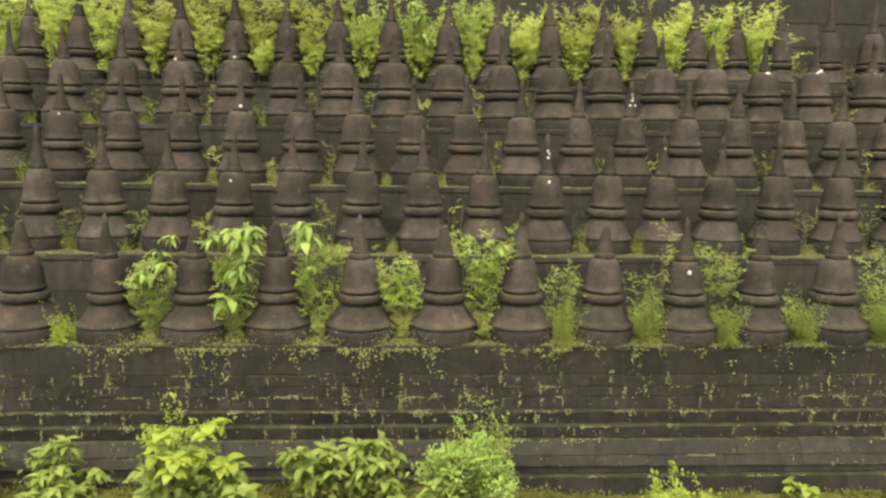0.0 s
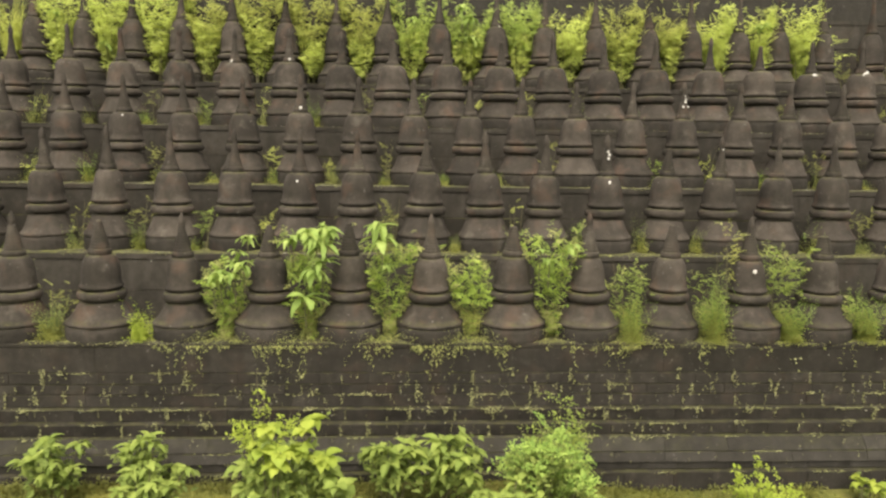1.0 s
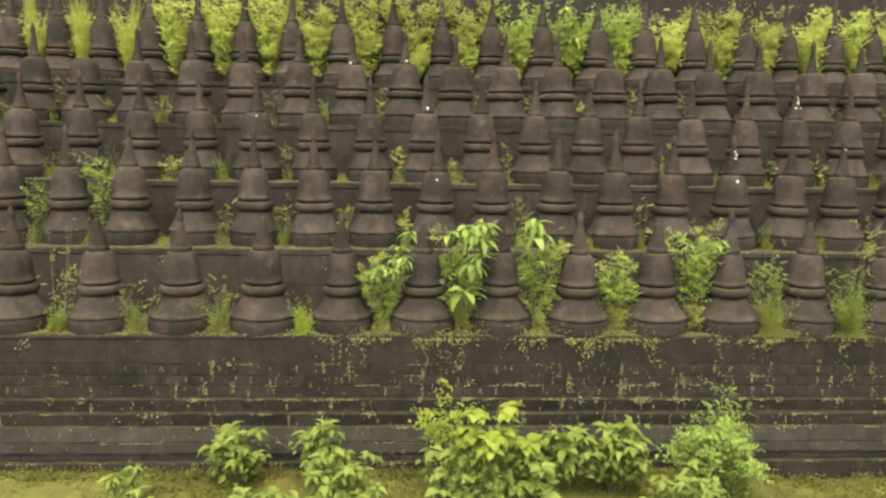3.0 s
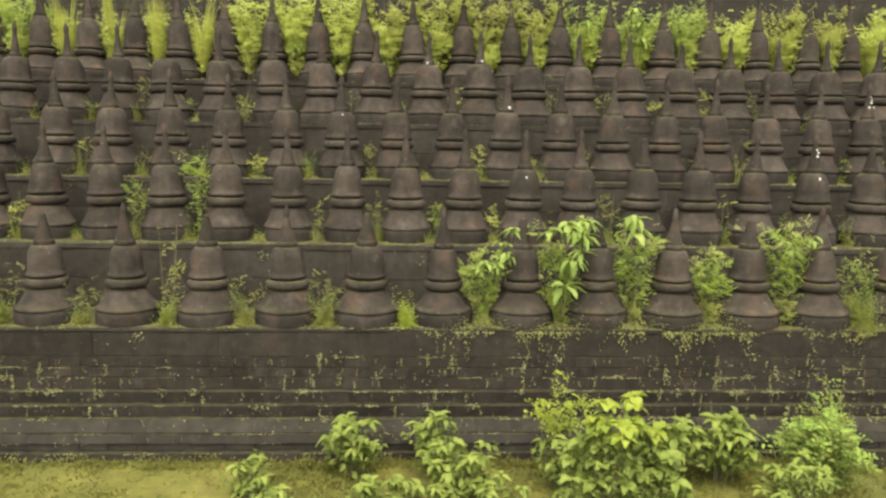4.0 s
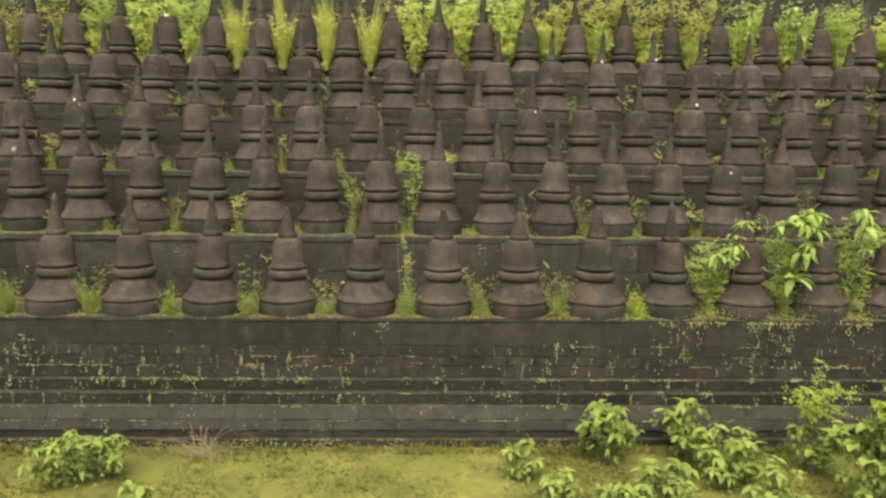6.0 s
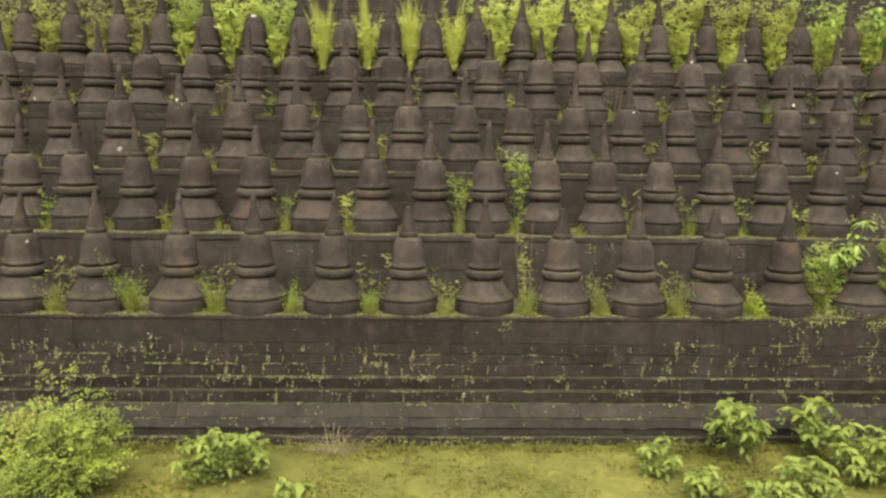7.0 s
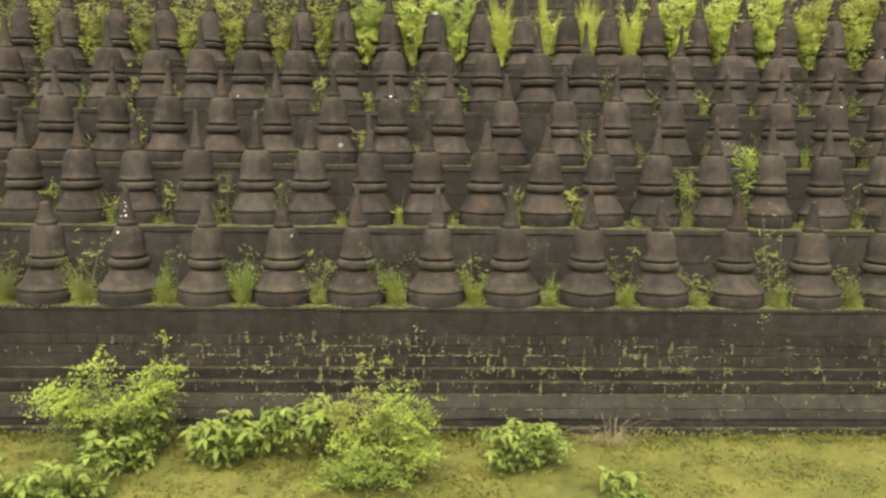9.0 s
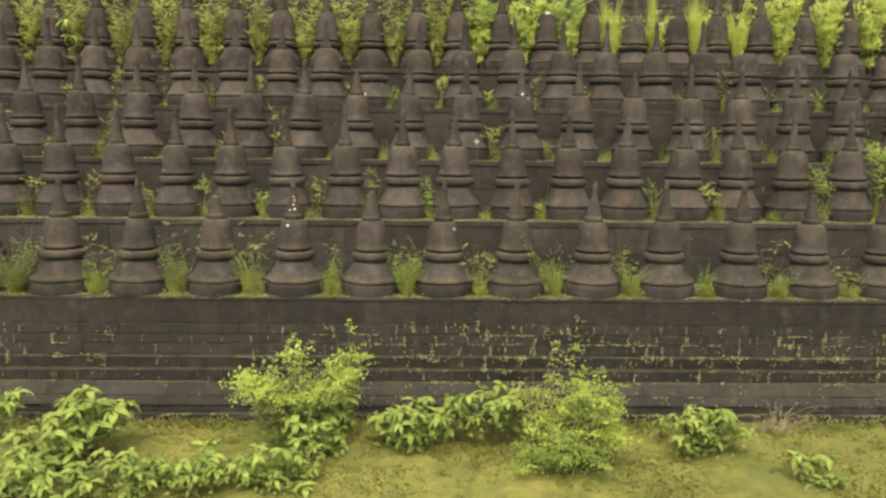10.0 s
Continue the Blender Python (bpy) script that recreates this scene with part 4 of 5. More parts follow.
def build_gap_plants():
    rnd = random.Random(77)
    for i, (x, half) in enumerate(mids(0)):
        if i in FRONT_GAPS:
            top, leaves, size, spill = FRONT_GAPS[i]
            gap_climber(x, half, 0, top, round(leaves * (1.7 if i > 4 else 1.25)), size, LEAF_CLIMB if i in (0, 1, 5, 6, 7, 8, 9) else LEAF_VINE, i, spill)
            gap_climber(x, half, 0, 2.5, 520, 0.034, LEAF_STRAW if i % 2 else LEAF_OLIVE, 130 + i, spill * 0.8 if i > 3 else 0.0, label="low straggling weeds at the foot of two stupas")
            if i in FANS:
                weed(x, 11.12, 1.96, FANS[i] * 1.35, 0.6, 80, GRASS_WEED, 150 + i, size=0.042, blades=70, half=half, leafy=LEAF_GRASS, label="clump of lime-green grass and weeds between two stupas")
        elif i in WEEDS:
            high, look_, shoots, blades, vine = WEEDS[i]
            material = {"lime": GRASS_WEED, "olive": LEAF_OLIVE, "dull": LEAF_DULL, "leaf": LEAF_FINE}[look_]
            weed(x + rnd.uniform(-0.03, 0.03), 11.20, 1.96, high, 0.5, round(shoots * 1.7), material, i, size=0.055 if look_ == "leaf" else 0.042, blades=blades, half=half,
                 leafy=None if look_ == "leaf" else LEAF_GRASS if look_ == "lime" else LEAF_WEED,
                 label="clump of lime-green grass and weeds between two stupas" if look_ == "lime" else "")
            if vine:
                gap_climber(x, half, 0, 1.96 + vine, 130, 0.036, LEAF_DULL, 40 + i, label="thin dull creeper on the stone between two stupas", back=0.7, bottom=0.25)
    for x, y, z, n, s, k in ((-2.88, 11.1, 3.60, 10, 0.27, 1), (-2.62, 11.05, 3.70, 18, 0.28, 2), (-2.36, 11.05, 3.76, 20, 0.27, 3), (-2.5, 10.98, 3.62, 14, 0.24, 21), (-2.4, 11.0, 3.50, 9, 0.30, 4), (-2.55, 11.0, 3.12, 9, 0.32, 5),
                             (-2.42, 11.0, 3.24, 8, 0.26, 6), (-2.68, 10.97, 2.68, 9, 0.34, 7), (-1.56, 11.05, 3.82, 14, 0.30, 8), (-1.5, 11.05, 3.60, 8, 0.30, 9), (-3.98, 11.05, 3.06, 18, 0.2, 10), (-3.75, 11.0, 3.04, 14, 0.19, 19), (-3.62, 11.05, 3.18, 12, 0.19, 20),
                             (-4.08, 11.05, 2.94, 8, 0.17, 11), (-3.80, 11.05, 3.2, 9, 0.2, 12), (-3.55, 11.05, 3.60, 9, 0.19, 13), (-3.68, 11.05, 3.38, 8, 0.18, 14), (1.1, 11.05, 3.30, 9, 0.18, 15),
                             (0.95, 11.05, 3.42, 8, 0.17, 16), (1.45, 11.05, 3.5, 7, 0.16, 17), (-1.42, 11.05, 3.2, 8, 0.17, 18)):
        leaf_spray(x, y, z, n, s, 500 + k, "bright green plant with large pointed leaves between stupas")
    gap_climber(4.12, 0.5, 0, 3.98, 170, 0.034, LEAF_OLIVE, 94, label="thin pale vine climbing beside a stupa", squeeze=0.3, bottom=0.9)
    # a creeper hanging over two terraces
    gap_climber(-9.12, 0.54, 1, 5.05, 1100, 0.036, LEAF_CLIMB, 91, label="yellow-green creeper climbing between two stupas", squeeze=0.8)
    gap_climber(-10.2, 0.5, 1, 4.45, 520, 0.038, LEAF_VINE, 92, label="yellow-green creeper climbing between two stupas")
    gap_climber(-9.15, 0.54, 0, 3.75, 420, 0.034, LEAF_OLIVE, 93, label="yellow-green creeper hanging down between two stupas", back=0.7, squeeze=0.35)
    for row in (1, 2, 3):
        for i, (x, half) in enumerate(mids(row)):
            p = rnd.random()
            weed(x + rnd.uniform(-0.15, 0.15), TERRACE_Y[row] - 0.22, TERRACE_Z[row], rnd.uniform(0.25, 0.75), rnd.uniform(0.14, 0.3), rnd.randint(8, 26),
                 (LEAF_OLIVE, LEAF_OLIVE, LEAF_STRAW, GRASS_WEED, GRASS_WEED)[int(p * 5)], 200 * row + i, size=0.036, blades=rnd.randint(0, 50), leafy=LEAF_WEED if i % 3 else LEAF_GRASS, half=half + 0.06, label="small straggling weed on the terrace between two stupas")
            if p > 0.36 or (row == 3 and x < -14):
                gap_climber(x, half, row, TERRACE_Z[row] + rnd.uniform(0.5, 1.15), rnd.randint(60, 220), 0.042, (LEAF_DULL, LEAF_VINE, LEAF_SUN, LEAF_OLIVE)[(i * 7 + row) % 4], 200 * row + i,
                            label="sparse dull creeper between two stupas", back=0.5, squeeze=0.6 if row < 3 else 0.8)
    for i, (x, half) in enumerate(mids(4)):
        if x > 9.4:
            gap_climber(x, half, 4, 7.3, 140, 0.05, LEAF_DULL, 700 + i, label="sparse dull creeper between two stupas", squeeze=0.5)
        elif x > -16.8:
            look_ = TOP_GAPS.get(i, "mixed")
            top = 8.55 if x > -1.5 else 8.85
            if look_ == "grass":
                weed(x, 17.72, 6.6, 1.95, 0.34, 16, GRASS_LIME, 760 + i, size=0.04, blades=850, half=half, label="tall lime-green grass between two stupas")
                gap_climber(x, half, 4, 8.1, 1100, 0.04, LEAF_TOP, 700 + i, label="bright green bush between two stupas of the top row", name="bush", back=0.7, bottom=0.2, fan=0.07)
            else:
                upper_leaf, lower_leaf = {"lime": (LEAF_TOP, LEAF_TOP), "mixed": (LEAF_GREEN, LEAF_TOP), "olive": (LEAF_SUN, LEAF_TOP), "green": (LEAF_GREEN, LEAF_TOP)}[look_]
                gap_climber(x, half, 4, top + rnd.uniform(-0.15, 0.15), 3400, 0.046, upper_leaf, 700 + i, label="bright green bush between two stupas of the top row",
                            name="bush", back=0.7, bottom=0.75, fan=0.10)
                gap_climber(x, half, 4, 7.75 + rnd.uniform(-0.15, 0.3), 2400, 0.042, lower_leaf, 740 + i, label="lime-green growth between two stupas of the top row",
                            name="bush", back=0.6, bottom=0.2, fan=0.02)
        else:
            gap_climber(x, half, 4, 7.6 + rnd.uniform(-0.3, 0.4), 900, 0.04, LEAF_SUN, 740 + i, label="yellow-green growth between two stupas of the top row", name="bush", back=0.5, bottom=0.1)
            gap_climber(x, half, 4, 8.8 + rnd.uniform(-0.3, 0.2), 2000, 0.042, LEAF_SUN if i % 3 else LEAF_STRAW, 700 + i, label="tangled dull green creeper between two stupas of the top row",
                        name="bush", back=0.6, bottom=0.1, fan=0.03)
    for x, z, n, s, k in ((0.28, 7.95, 18, 0.30, 1), (0.35, 7.5, 10, 0.27, 2), (0.1, 8.2, 12, 0.28, 11), (-8.0, 7.2, 9, 0.2, 3), (-15.6, 7.9, 14, 0.26, 4), (-15.6, 7.3, 7, 0.22, 5), (-1.0, 7.9, 12, 0.22, 6),
                          (-26.9, 7.5, 5, 0.3, 7), (-26.85, 7.15, 4, 0.28, 8), (7.2, 7.9, 10, 0.26, 9), (-9.1, 7.9, 10, 0.2, 10)):
        leaf_spray(x, 17.4, z, n, s, 600 + k, "bright green broad-leaved plant between stupas of the top row")


def build_backdrop_shrubs():
    """The growth on the ledge behind the topmost row."""
    rnd = random.Random(8)
    x = -30.0
    k = 0
    while x < 8.6:
        w = rnd.uniform(0.9, 1.7)
        fine_shrub(x, x + w, 17.95, (8.05 if x > -17 else 8.45) + rnd.uniform(-0.2, 0.2), 1100, 0.06, LEAF_TOP if x > -17 else LEAF_STRAW, 60 + k, group="shrubs behind the top row",
                   label="wild green shrub on the ledge behind the stupas", ground=6.25)
        x += w * 0.85
        k += 1


def build_shrubs():
    lawn = "low green plant with pointed leaves on the lawn"
    # the thicket where the walk begins
    fine_shrub(-3.4, -2.6, 9.36, 1.76, 170, 0.06, LEAF_FINE, 1, "thin lime-green sapling with small leaves", low=1.0, flare=0.5)
    broad_shrub(-3.0, -2.40, 7.9, 1.80, 40, 0.25, LIME, 2, "tall plant with round lime-yellow leaves", low=1.1)
    broad_shrub(-2.55, -1.95, 8.2, 1.76, 34, 0.26, LIME, 36, "tall plant with round lime-yellow leaves", low=1.0)
    broad_shrub(-3.3, -2.35, 8.15, 1.28, 115, 0.24, ROUND, 3, "dense bush with round green leaves", low=0.3)
    broad_shrub(-2.55, -1.6, 8.15, 1.22, 115, 0.25, ROUND, 37, "dense bush with round green leaves", low=0.3)
    broad_shrub(-1.85, -0.75, 9.63, 0.98, 70, 0.30, BROAD, 4, "large bush with long drooping green leaves", low=0.3)
    broad_shrub(-1.0, 0.0, 9.6, 1.10, 70, 0.32, BROAD, 38, "large bush with long drooping green leaves", low=0.3)
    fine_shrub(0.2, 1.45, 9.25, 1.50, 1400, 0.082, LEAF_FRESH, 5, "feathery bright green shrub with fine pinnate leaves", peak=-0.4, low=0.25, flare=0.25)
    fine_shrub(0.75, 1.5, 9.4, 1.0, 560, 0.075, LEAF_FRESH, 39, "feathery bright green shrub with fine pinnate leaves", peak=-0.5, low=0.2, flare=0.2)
    fine_shrub(0.72, 1.45, 9.69, 1.62, 130, 0.06, LEAF_VINE, 40, "thin sapling with small dull leaves", low=0.8, flare=0.5)
    broad_shrub(-0.5, 0.75, 8.5, 0.78, 90, 0.22, BROAD, 6)
    fine_shrub(2.75, 3.95, 8.3, 1.24, 800, 0.07, LEAF_FINE, 7, "thin yellow-green sapling with small leaves", low=0.4, flare=0.4, ground=-0.18)
    broad_shrub(5.5, 5.95, 9.87, 0.22, 8, 0.24, LIME, 8, "small plant with a few round lime leaves", low=0.2, ground=-0.18)
    # single shrubs beside it
    broad_shrub(-6.5, -5.5, 9.87, 0.92, 60, 0.29, BROAD, 9, low=0.28)
    broad_shrub(-5.22, -4.37, 9.93, 0.95, 48, 0.28, BROAD, 10, low=0.4)
    broad_shrub(-5.02, -3.86, 9.05, 0.78, 84, 0.25, BROAD, 11, low=0.2)
    broad_shrub(-3.4, -2.6, 9.3, 0.98, 50, 0.26, BROAD, 16, low=0.25)
    broad_shrub(-7.8, -7.07, 9.2, 0.56, 30, 0.24, BROAD, 12, lawn, low=0.12)
    broad_shrub(-7.35, -6.68, 8.55, 0.40, 28, 0.23, BROAD, 15, lawn, low=0.1)
    broad_shrub(-6.12, -4.95, 8.6, 0.52, 62, 0.24, BROAD, 14, low=0.1)
    broad_shrub(-6.7, -5.9, 8.15, 0.42, 34, 0.22, BROAD, 13, lawn, low=0.1)
    broad_shrub(-4.6, -3.5, 8.35, 0.56, 56, 0.22, BROAD, 29, low=0.1)
    # the open lawn
    broad_shrub(-14.45, -13.1, 9.1, 0.7, 180, 0.20, BROAD, 17, "rounded green shrub with large glossy leaves on the lawn", low=0.12)
    broad_shrub(-12.92, -12.22, 8.13, 0.42, 30, 0.24, BROAD, 18, lawn, low=0.1)
    fine_shrub(-16.65, -15.0, 8.75, 1.36, 2000, 0.058, LEAF_FERN, 19, "broad feathery shrub with fine bright green leaves", peak=0.1, flare=0.15, low=0.15)
    fine_shrub(-16.8, -15.3, 8.4, 0.62, 700, 0.065, LEAF_VINE, 35, "low feathery shrub with dull green leaves", peak=-0.1, flare=0.1)
    fine_shrub(-16.7, -15.9, 8.8, 1.66, 110, 0.055, LEAF_OLIVE, 41, "thin sapling with small dull leaves", low=0.9, flare=0.4)
    fine_shrub(-15.9, -15.05, 9.0, 1.55, 130, 0.06, LEAF_VINE, 42, "thin sapling with small dull leaves", low=0.7, flare=0.4)
    broad_shrub(-18.8, -17.5, 9.3, 0.70, 100, 0.28, BROAD, 20, low=0.15)
    broad_shrub(-17.75, -17.1, 9.6, 0.80, 34, 0.26, BROAD, 43, low=0.35)
    broad_shrub(-17.2, -16.3, 9.6, 0.86, 44, 0.30, BROAD, 21, low=0.3)
    fine_shrub(-20.85, -19.1, 9.24, 1.56, 2300, 0.062, LEAF_FERN, 22, "tall feathery yellow-green shrub with small leaves", peak=0.5, low=0.75, flare=0.8)
    fine_shrub(-19.5, -18.93, 9.7, 1.93, 620, 0.058, LEAF_FERN, 32, "tall feathery yellow-green sapling beside a shrub", peak=0.9, low=0.9, flare=0.6)
    broad_shrub(-20.25, -19.1, 9.0, 0.62, 80, 0.26, BROAD, 23, low=0.12)
    broad_shrub(-19.6, -19.0, 9.5, 0.98, 30, 0.26, BROAD, 44, low=0.5)
    # the thicket where the walk ends
    broad_shrub(-23.75, -22.6, 8.35, 0.74, 120, 0.26, BROAD, 24, low=0.12)
    broad_shrub(-23.55, -22.28, 9.0, 0.92, 76, 0.30, BROAD, 25, low=0.4)
    broad_shrub(-25.0, -24.1, 9.5, 0.92, 40, 0.26, BROAD, 26, low=0.3)
    broad_shrub(-22.7, -21.3, 7.9, 0.44, 96, 0.22, BROAD, 27, low=0.1)
    broad_shrub(-23.7, -22.4, 7.6, 0.50, 80, 0.22, BROAD, 33, low=0.1)
    broad_shrub(-21.45, -20.4, 8.0, 0.50, 80, 0.22, BROAD, 28, low=0.1)
    broad_shrub(-20.6, -19.4, 8.15, 0.52, 90, 0.22, BROAD, 45, low=0.1)
    star = thing("flower", (-16.98, 13.95, 4.62), "small pale star-shaped flower on the terrace ledge", "flower")
    stem(star, bend((0, 0.05, -0.38), (0, 0, 0), 0.0, 4), 0.004, 0.003, 4)
    petal_mesh = leaf_mesh("petal", 9, FLAKE, 0.26, 0.1)
    for k in range(6):
        part("petal", petal_mesh, star, "", pose(0, -0.01, 0, 70, 0, 0) @ pose(0, 0, 0, 0, 0, 60 * k) @ Matrix.Scale(0.07, 4))
    dry = thing("dry_weed", (-12.25, 9.95, 0.0), "dry straw-coloured weed stalks at the foot of the wall", "weed")
    rnd = random.Random(4)
    for k in range(60):
        verts, faces = [], []
        foot, reach = rnd.gauss(0, 0.22), rnd.gauss(0, 0.4)
        tube(verts, faces, bend((foot, rnd.uniform(-0.1, 0.1), -0.02), (foot + reach, rnd.uniform(-0.3, 0.1), rnd.uniform(0.03, 0.5) if k % 3 else 0.02), rnd.uniform(0.03, 0.2), 6), 0.005, 0.002, 4)
        part("stalk", mesh_from("stalk", verts, faces, DRY), dry)


def build_moss():
    """Moss and small weeds in the joints and on the ledges of the walls."""
    rnd = random.Random(12)
    fo = Foliage(3)
    wet = lambda x: 0.5 + 0.9 * noise.noise(Vector((x * 0.33, 1.7, 3.0))) + (0.25 if x > -5 or -18 < x < -12.5 else 0.0)

    def tick(x, y, z, w, h, n, size):
        """A small cushion of moss, w wide and h high."""
        for k in range(n):
            fo.leaf((x + rnd.uniform(-w, w) * 0.5, y - 0.006 + rnd.uniform(-0.006, 0.008), z + rnd.uniform(-h, h) * 0.5), size * rnd.uniform(0.6, 1.3), 0.25, 0.8)

    # runs along the bed joints: course, how many, how strong
    for k, share in ((0, 0.6), (1, 0.2), (2, 0.3), (3, 0.22), (4, 0.16), (5, 0.42), (6, 0.34), (7, 0.32), (8, 0.2)):
        z0, z1, y, out, short, long_ = FRONT_COURSES[k]
        x = -28.0
        while x < 11:
            v = wet(x) + 0.8 * noise.noise(Vector((x * 1.4, k * 9.1, 8.0)))
            length = rnd.uniform(0.06, 0.45)
            if rnd.random() < share * max(0.08, v):
                m = int(length / 0.011)
                thick = rnd.choice((0.010, 0.014, 0.022)) * (1.5 if k in (0, 5) else 1.0)
                for q in range(m):
                    if noise.noise(Vector((x * 9 + q * 0.22, k, 1))) > -0.08:
                        tick(x + length * q / m, y, z1 + 0.012 * noise.noise(Vector((x * 5 + q * 0.12, k, 4))), 0.014, thick * rnd.uniform(0.5, 1.6), 2, 0.019)
            x += length * rnd.uniform(0.7, 1.6)
    for x, y, z0, z1 in JOINTS:
        if y > 10.94 or not -28 < x < 11 or z1 > 1.6 or z0 < 0.5:
            continue
        if rnd.random() < 0.62 * max(0.2, wet(x)):
            tick(x, y, (z0 + z1) / 2, 0.012, (z1 - z0) * rnd.uniform(0.5, 1.0), rnd.randint(9, 22), 0.02)
        if rnd.random() < 0.34 * max(0.2, wet(x)):
            if rnd.random() < 0.22:
                drop = rnd.uniform(0.12, 0.36)
                for q in range(int(drop * 60)):
                    tick(x + 0.03 * noise.noise(Vector((x * 7, q * 0.15, 2))), y - 0.03, z1 + 0.05 - drop * q / (drop * 60), 0.022, 0.03, 2, 0.021)
            tick(x + rnd.gauss(0, 0.03), y - 0.02, rnd.uniform(z0, z1), 0.04, 0.19, rnd.randint(12, 36), 0.022)
    for k in range(1500):
        z0, z1, y, out, short, long_ = rnd.choice(FRONT_COURSES[2:9])
        x, z = rnd.uniform(-28, 11), rnd.uniform(z0, z1)
        if rnd.random() < wet(x):
            tick(x, y - out * (z1 - z) / (z1 - z0), z, rnd.uniform(0.008, 0.02), rnd.uniform(0.03, 0.11), rnd.randint(3, 10), 0.016)
    # leafy cushions on the ledges
    for k in range(150):
        z0, z1, y, out, short, long_ = FRONT_COURSES[rnd.choice((3, 4, 5, 5, 5, 6))]
        x = rnd.uniform(-28, 9)
        if rnd.random() > max(0.12, wet(x) + (0.3 if x > 1 else 0.0)):
            continue
        w, h = rnd.uniform(0.04, 0.16), rnd.uniform(0.03, 0.13)
        for q in range(int(900 * w * h + 14)):
            u = rnd.gauss(0, 0.5)
            fo.leaf((x + u * w, y - 0.02 + rnd.uniform(-0.02, 0.03), z1 + 0.025 + rnd.uniform(-1, 0.35) * h * (1 - 0.5 * abs(u))), rnd.uniform(0.02, 0.04), 0.5, 0.6)
    lush = lambda x, k: 0.8 * noise.noise(Vector((x * 0.45, k * 1.7, 3.0))) + 0.75 * noise.noise(Vector((x * 3.4, k * 9.1, 8.0)))
    for i in range(5):
        y = RISER_Y[i] - 0.01
        x = -29.0
        while x < 12:
            v = lush(x, 20 + i * 3)
            if v > -0.05:
                for k in range(1 + int(max(0, v) * 4)):
                    fo.leaf((x, y + rnd.uniform(-0.02, 0.12), TERRACE_Z[i] + rnd.uniform(-0.02, 0.02)), 0.024 + 0.024 * max(0, v), 0.3, 0.4)
            if rnd.random() < 0.012:
                zz = TERRACE_Z[i] - rnd.uniform(0.1, 0.9)
                for k in range(rnd.randint(6, 24)):
                    fo.leaf((x + rnd.gauss(0, 0.05), y + 0.01 + rnd.uniform(-0.02, 0.01), zz + rnd.gauss(0, 0.06)), rnd.uniform(0.025, 0.05), 0.3)
            x += rnd.uniform(0.015, 0.04)
    ob = new("moss", mesh_from("moss", fo.v, fo.f, MOSS))
    tagged(ob, "yellow-green moss and tiny weeds in the wall joints", "moss", kind="stuff")


def build_flakes():
    """Pale flakes of lichen on walls and ledges."""
    rnd = random.Random(31)
    verts, faces = [], []

    def flake(x, y, z, r, up):
        n = len(verts)
        for k in range(5):
            a = 2 * math.pi * k / 5
            q = r * rnd.uniform(0.6, 1.3)
            verts.append((x + q * math.cos(a), y + (q * math.sin(a) if up else 0.0), z + (0.0 if up else q * math.sin(a))))
        verts.append((x, y - (0.0 if up else 0.006), z + (0.006 if up else 0.0)))
        faces.extend((n + k, n + (k + 1) % 5, n + 5) for k in range(5))

    for k in range(620):
        z0, z1, y, out, short, long_ = rnd.choice(FRONT_COURSES[4:10])
        x, z = rnd.uniform(-28, 11), rnd.uniform(z0 + 0.02, z1 - 0.02)
        if noise.noise(Vector((x * 0.8, z, 6))) > -0.05:
            flake(x, y - out * (z1 - z) / (z1 - z0) - 0.008, z, rnd.uniform(0.004, 0.013), False)
    for i in range(1, 5):
        for k in range(260):
            x = rnd.uniform(-29, 12)
            if noise.noise(Vector((x * 0.9, i * 5, 2))) > -0.1:
                if rnd.random() < 0.85:
                    flake(x, RISER_Y[i] + rnd.uniform(0.0, 0.12), TERRACE_Z[i] + 0.008, rnd.uniform(0.01, 0.03), True)
                else:
                    flake(x, RISER_Y[i] - 0.012, TERRACE_Z[i] - rnd.uniform(0.12, 0.8), rnd.uniform(0.006, 0.014), False)
    ob = new("lichen", mesh_from("lichen", verts, faces, FLAKE))
    tagged(ob, "pale grey lichen flakes on the terrace walls", "lichen", kind="stuff")


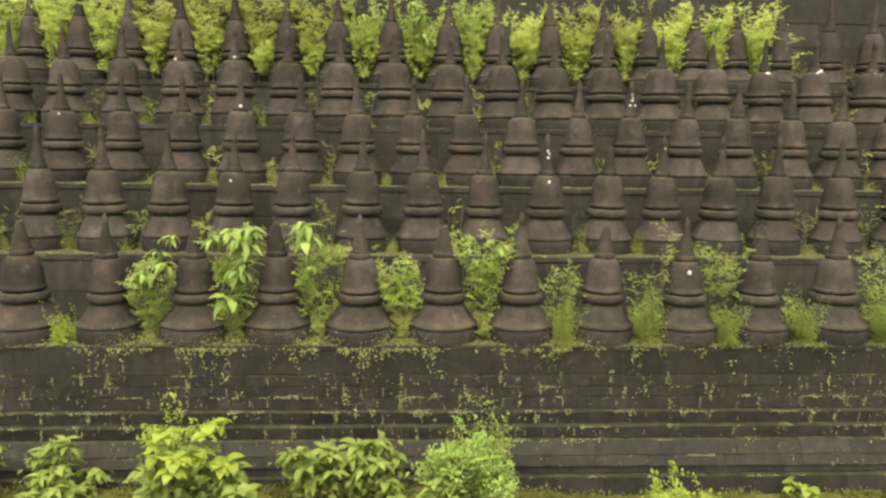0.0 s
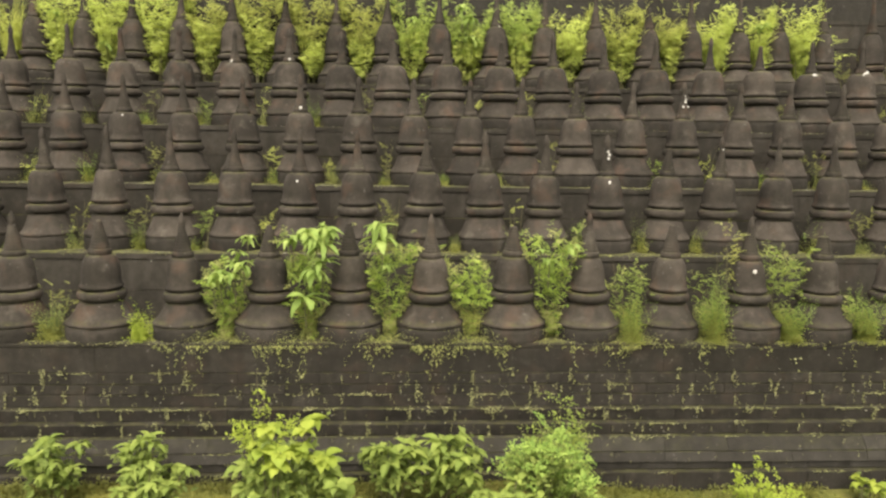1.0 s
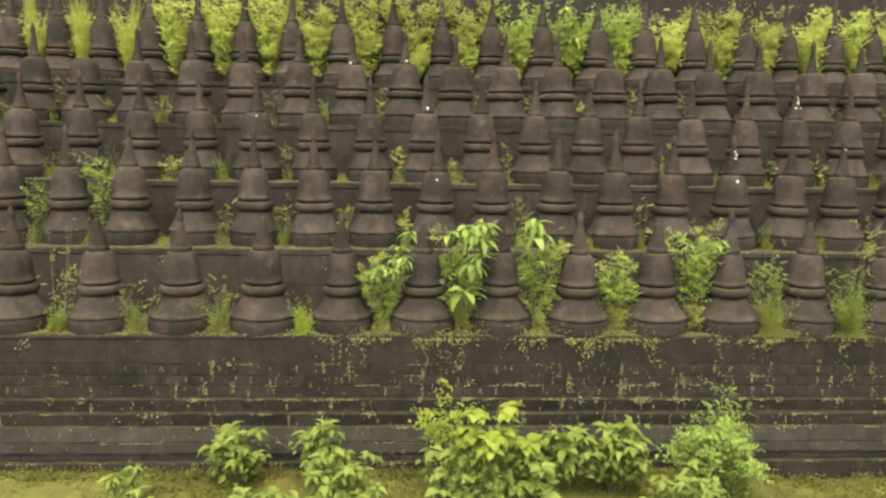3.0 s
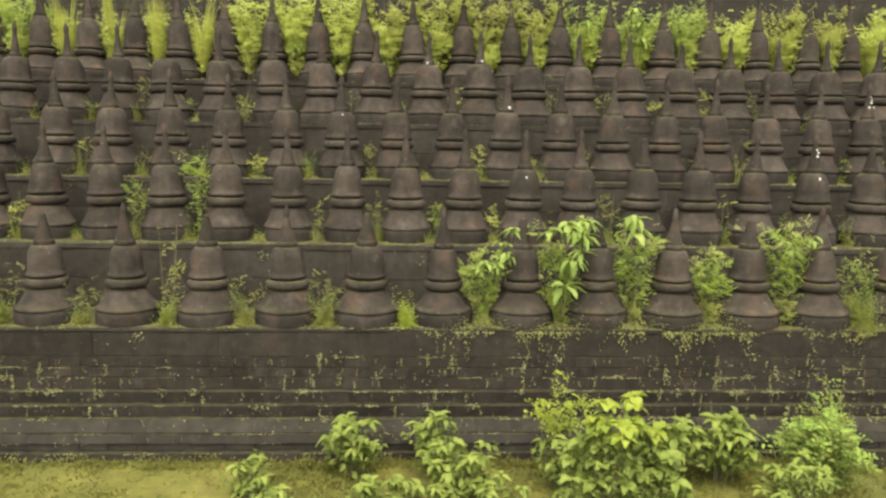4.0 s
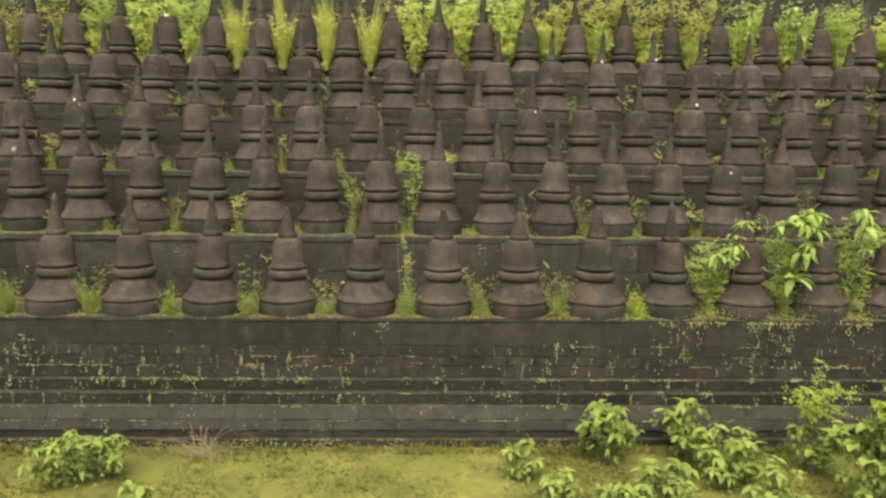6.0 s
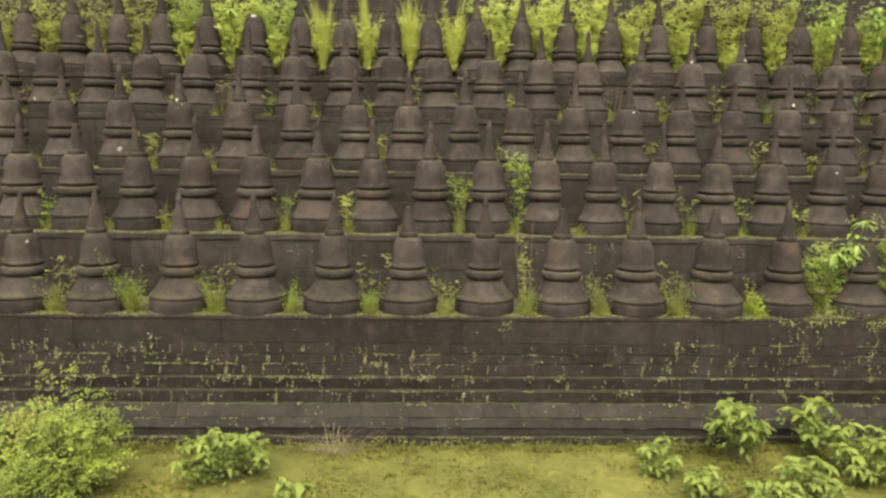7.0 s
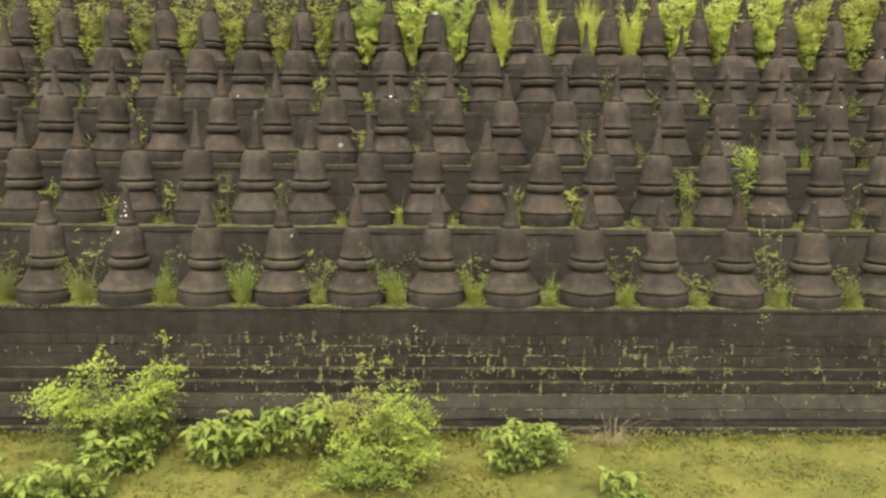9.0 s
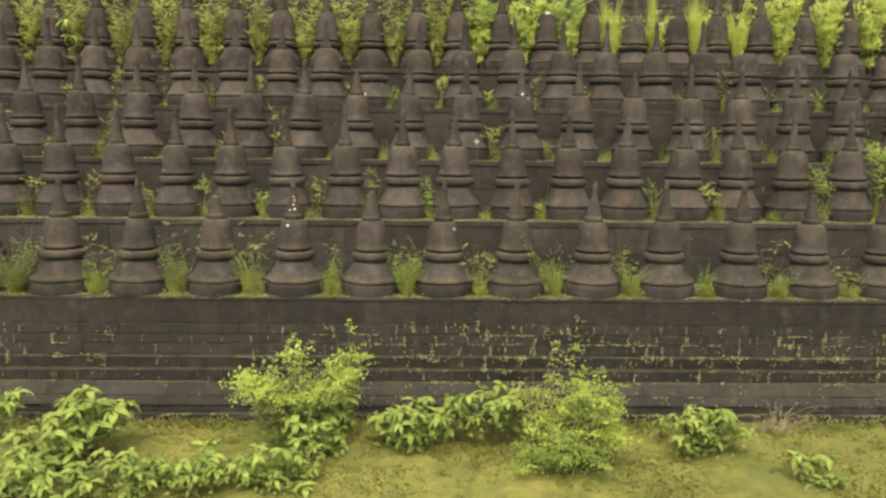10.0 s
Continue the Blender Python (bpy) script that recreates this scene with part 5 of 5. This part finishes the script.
def build_grass():
    rnd = random.Random(21)
    fo = Foliage(5)
    for k in range(62000):
        x, y = rnd.uniform(-27.5, 10.5), 10.3 - 4.6 * rnd.random() ** 1.35
        v = noise.noise(Vector((x * 0.8, y * 0.8, 1.0))) + 0.5 * noise.noise(Vector((x * 3, y * 3, 2.0)))
        if v < rnd.uniform(-0.5, 0.0):
            continue
        near = 1.8 if y > 10.0 else 1.0
        fo.blade((x, y, -0.03 - dip(x)), (0.042 + 0.022 * v) * near * rnd.uniform(0.6, 1.3), 1.2, 0.02)
    for k in range(2600):
        x, y = rnd.uniform(-27.5, 10.5), 10.3 - 4.6 * rnd.random() ** 1.35
        if noise.noise(Vector((x * 1.3, y * 1.3, 7.0))) < 0.02:
            continue
        for q in range(rnd.randint(4, 12)):
            fo.leaf((x + rnd.gauss(0, 0.06), y + rnd.gauss(0, 0.06), rnd.uniform(0.0, 0.05) - dip(x)), rnd.uniform(0.03, 0.07), 1.2, 0.7)
    edge = Foliage(6)
    for k in range(9000):
        x, y = rnd.uniform(-27.5, 10.5), 10.32 - abs(rnd.gauss(0, 0.16))
        v = noise.noise(Vector((x * 1.7, 4.0, 1.0))) + 0.6 * noise.noise(Vector((x * 6, y * 4, 2.0)))
        if v < rnd.uniform(-0.35, 0.25):
            continue
        if k % 3:
            edge.leaf((x, y, rnd.uniform(0.0, 0.10 + 0.10 * max(0, v)) - dip(x)), rnd.uniform(0.025, 0.055), 0.5, 0.6)
        else:
            edge.blade((x, y, -0.03 - dip(x)), rnd.uniform(0.06, 0.20) * (1 + 0.6 * max(0, v)), 0.5, 0.01)
    tagged(new("wall_foot_weeds", mesh_from("wall_foot_weeds", edge.v, edge.f, LEAF_DULL)), "dull olive weeds and litter along the wall foot", "weeds", kind="stuff")
    ob = new("grass", mesh_from("grass", fo.v, fo.f, GRASS_LOW))
    tagged(ob, "short yellow-green grass of the lawn", "grass", kind="stuff")


build_ground()
build_stupas()
build_shrubs()
build_gap_plants()
build_backdrop_shrubs()
build_grass()
build_terraces()
build_moss()
build_flakes()
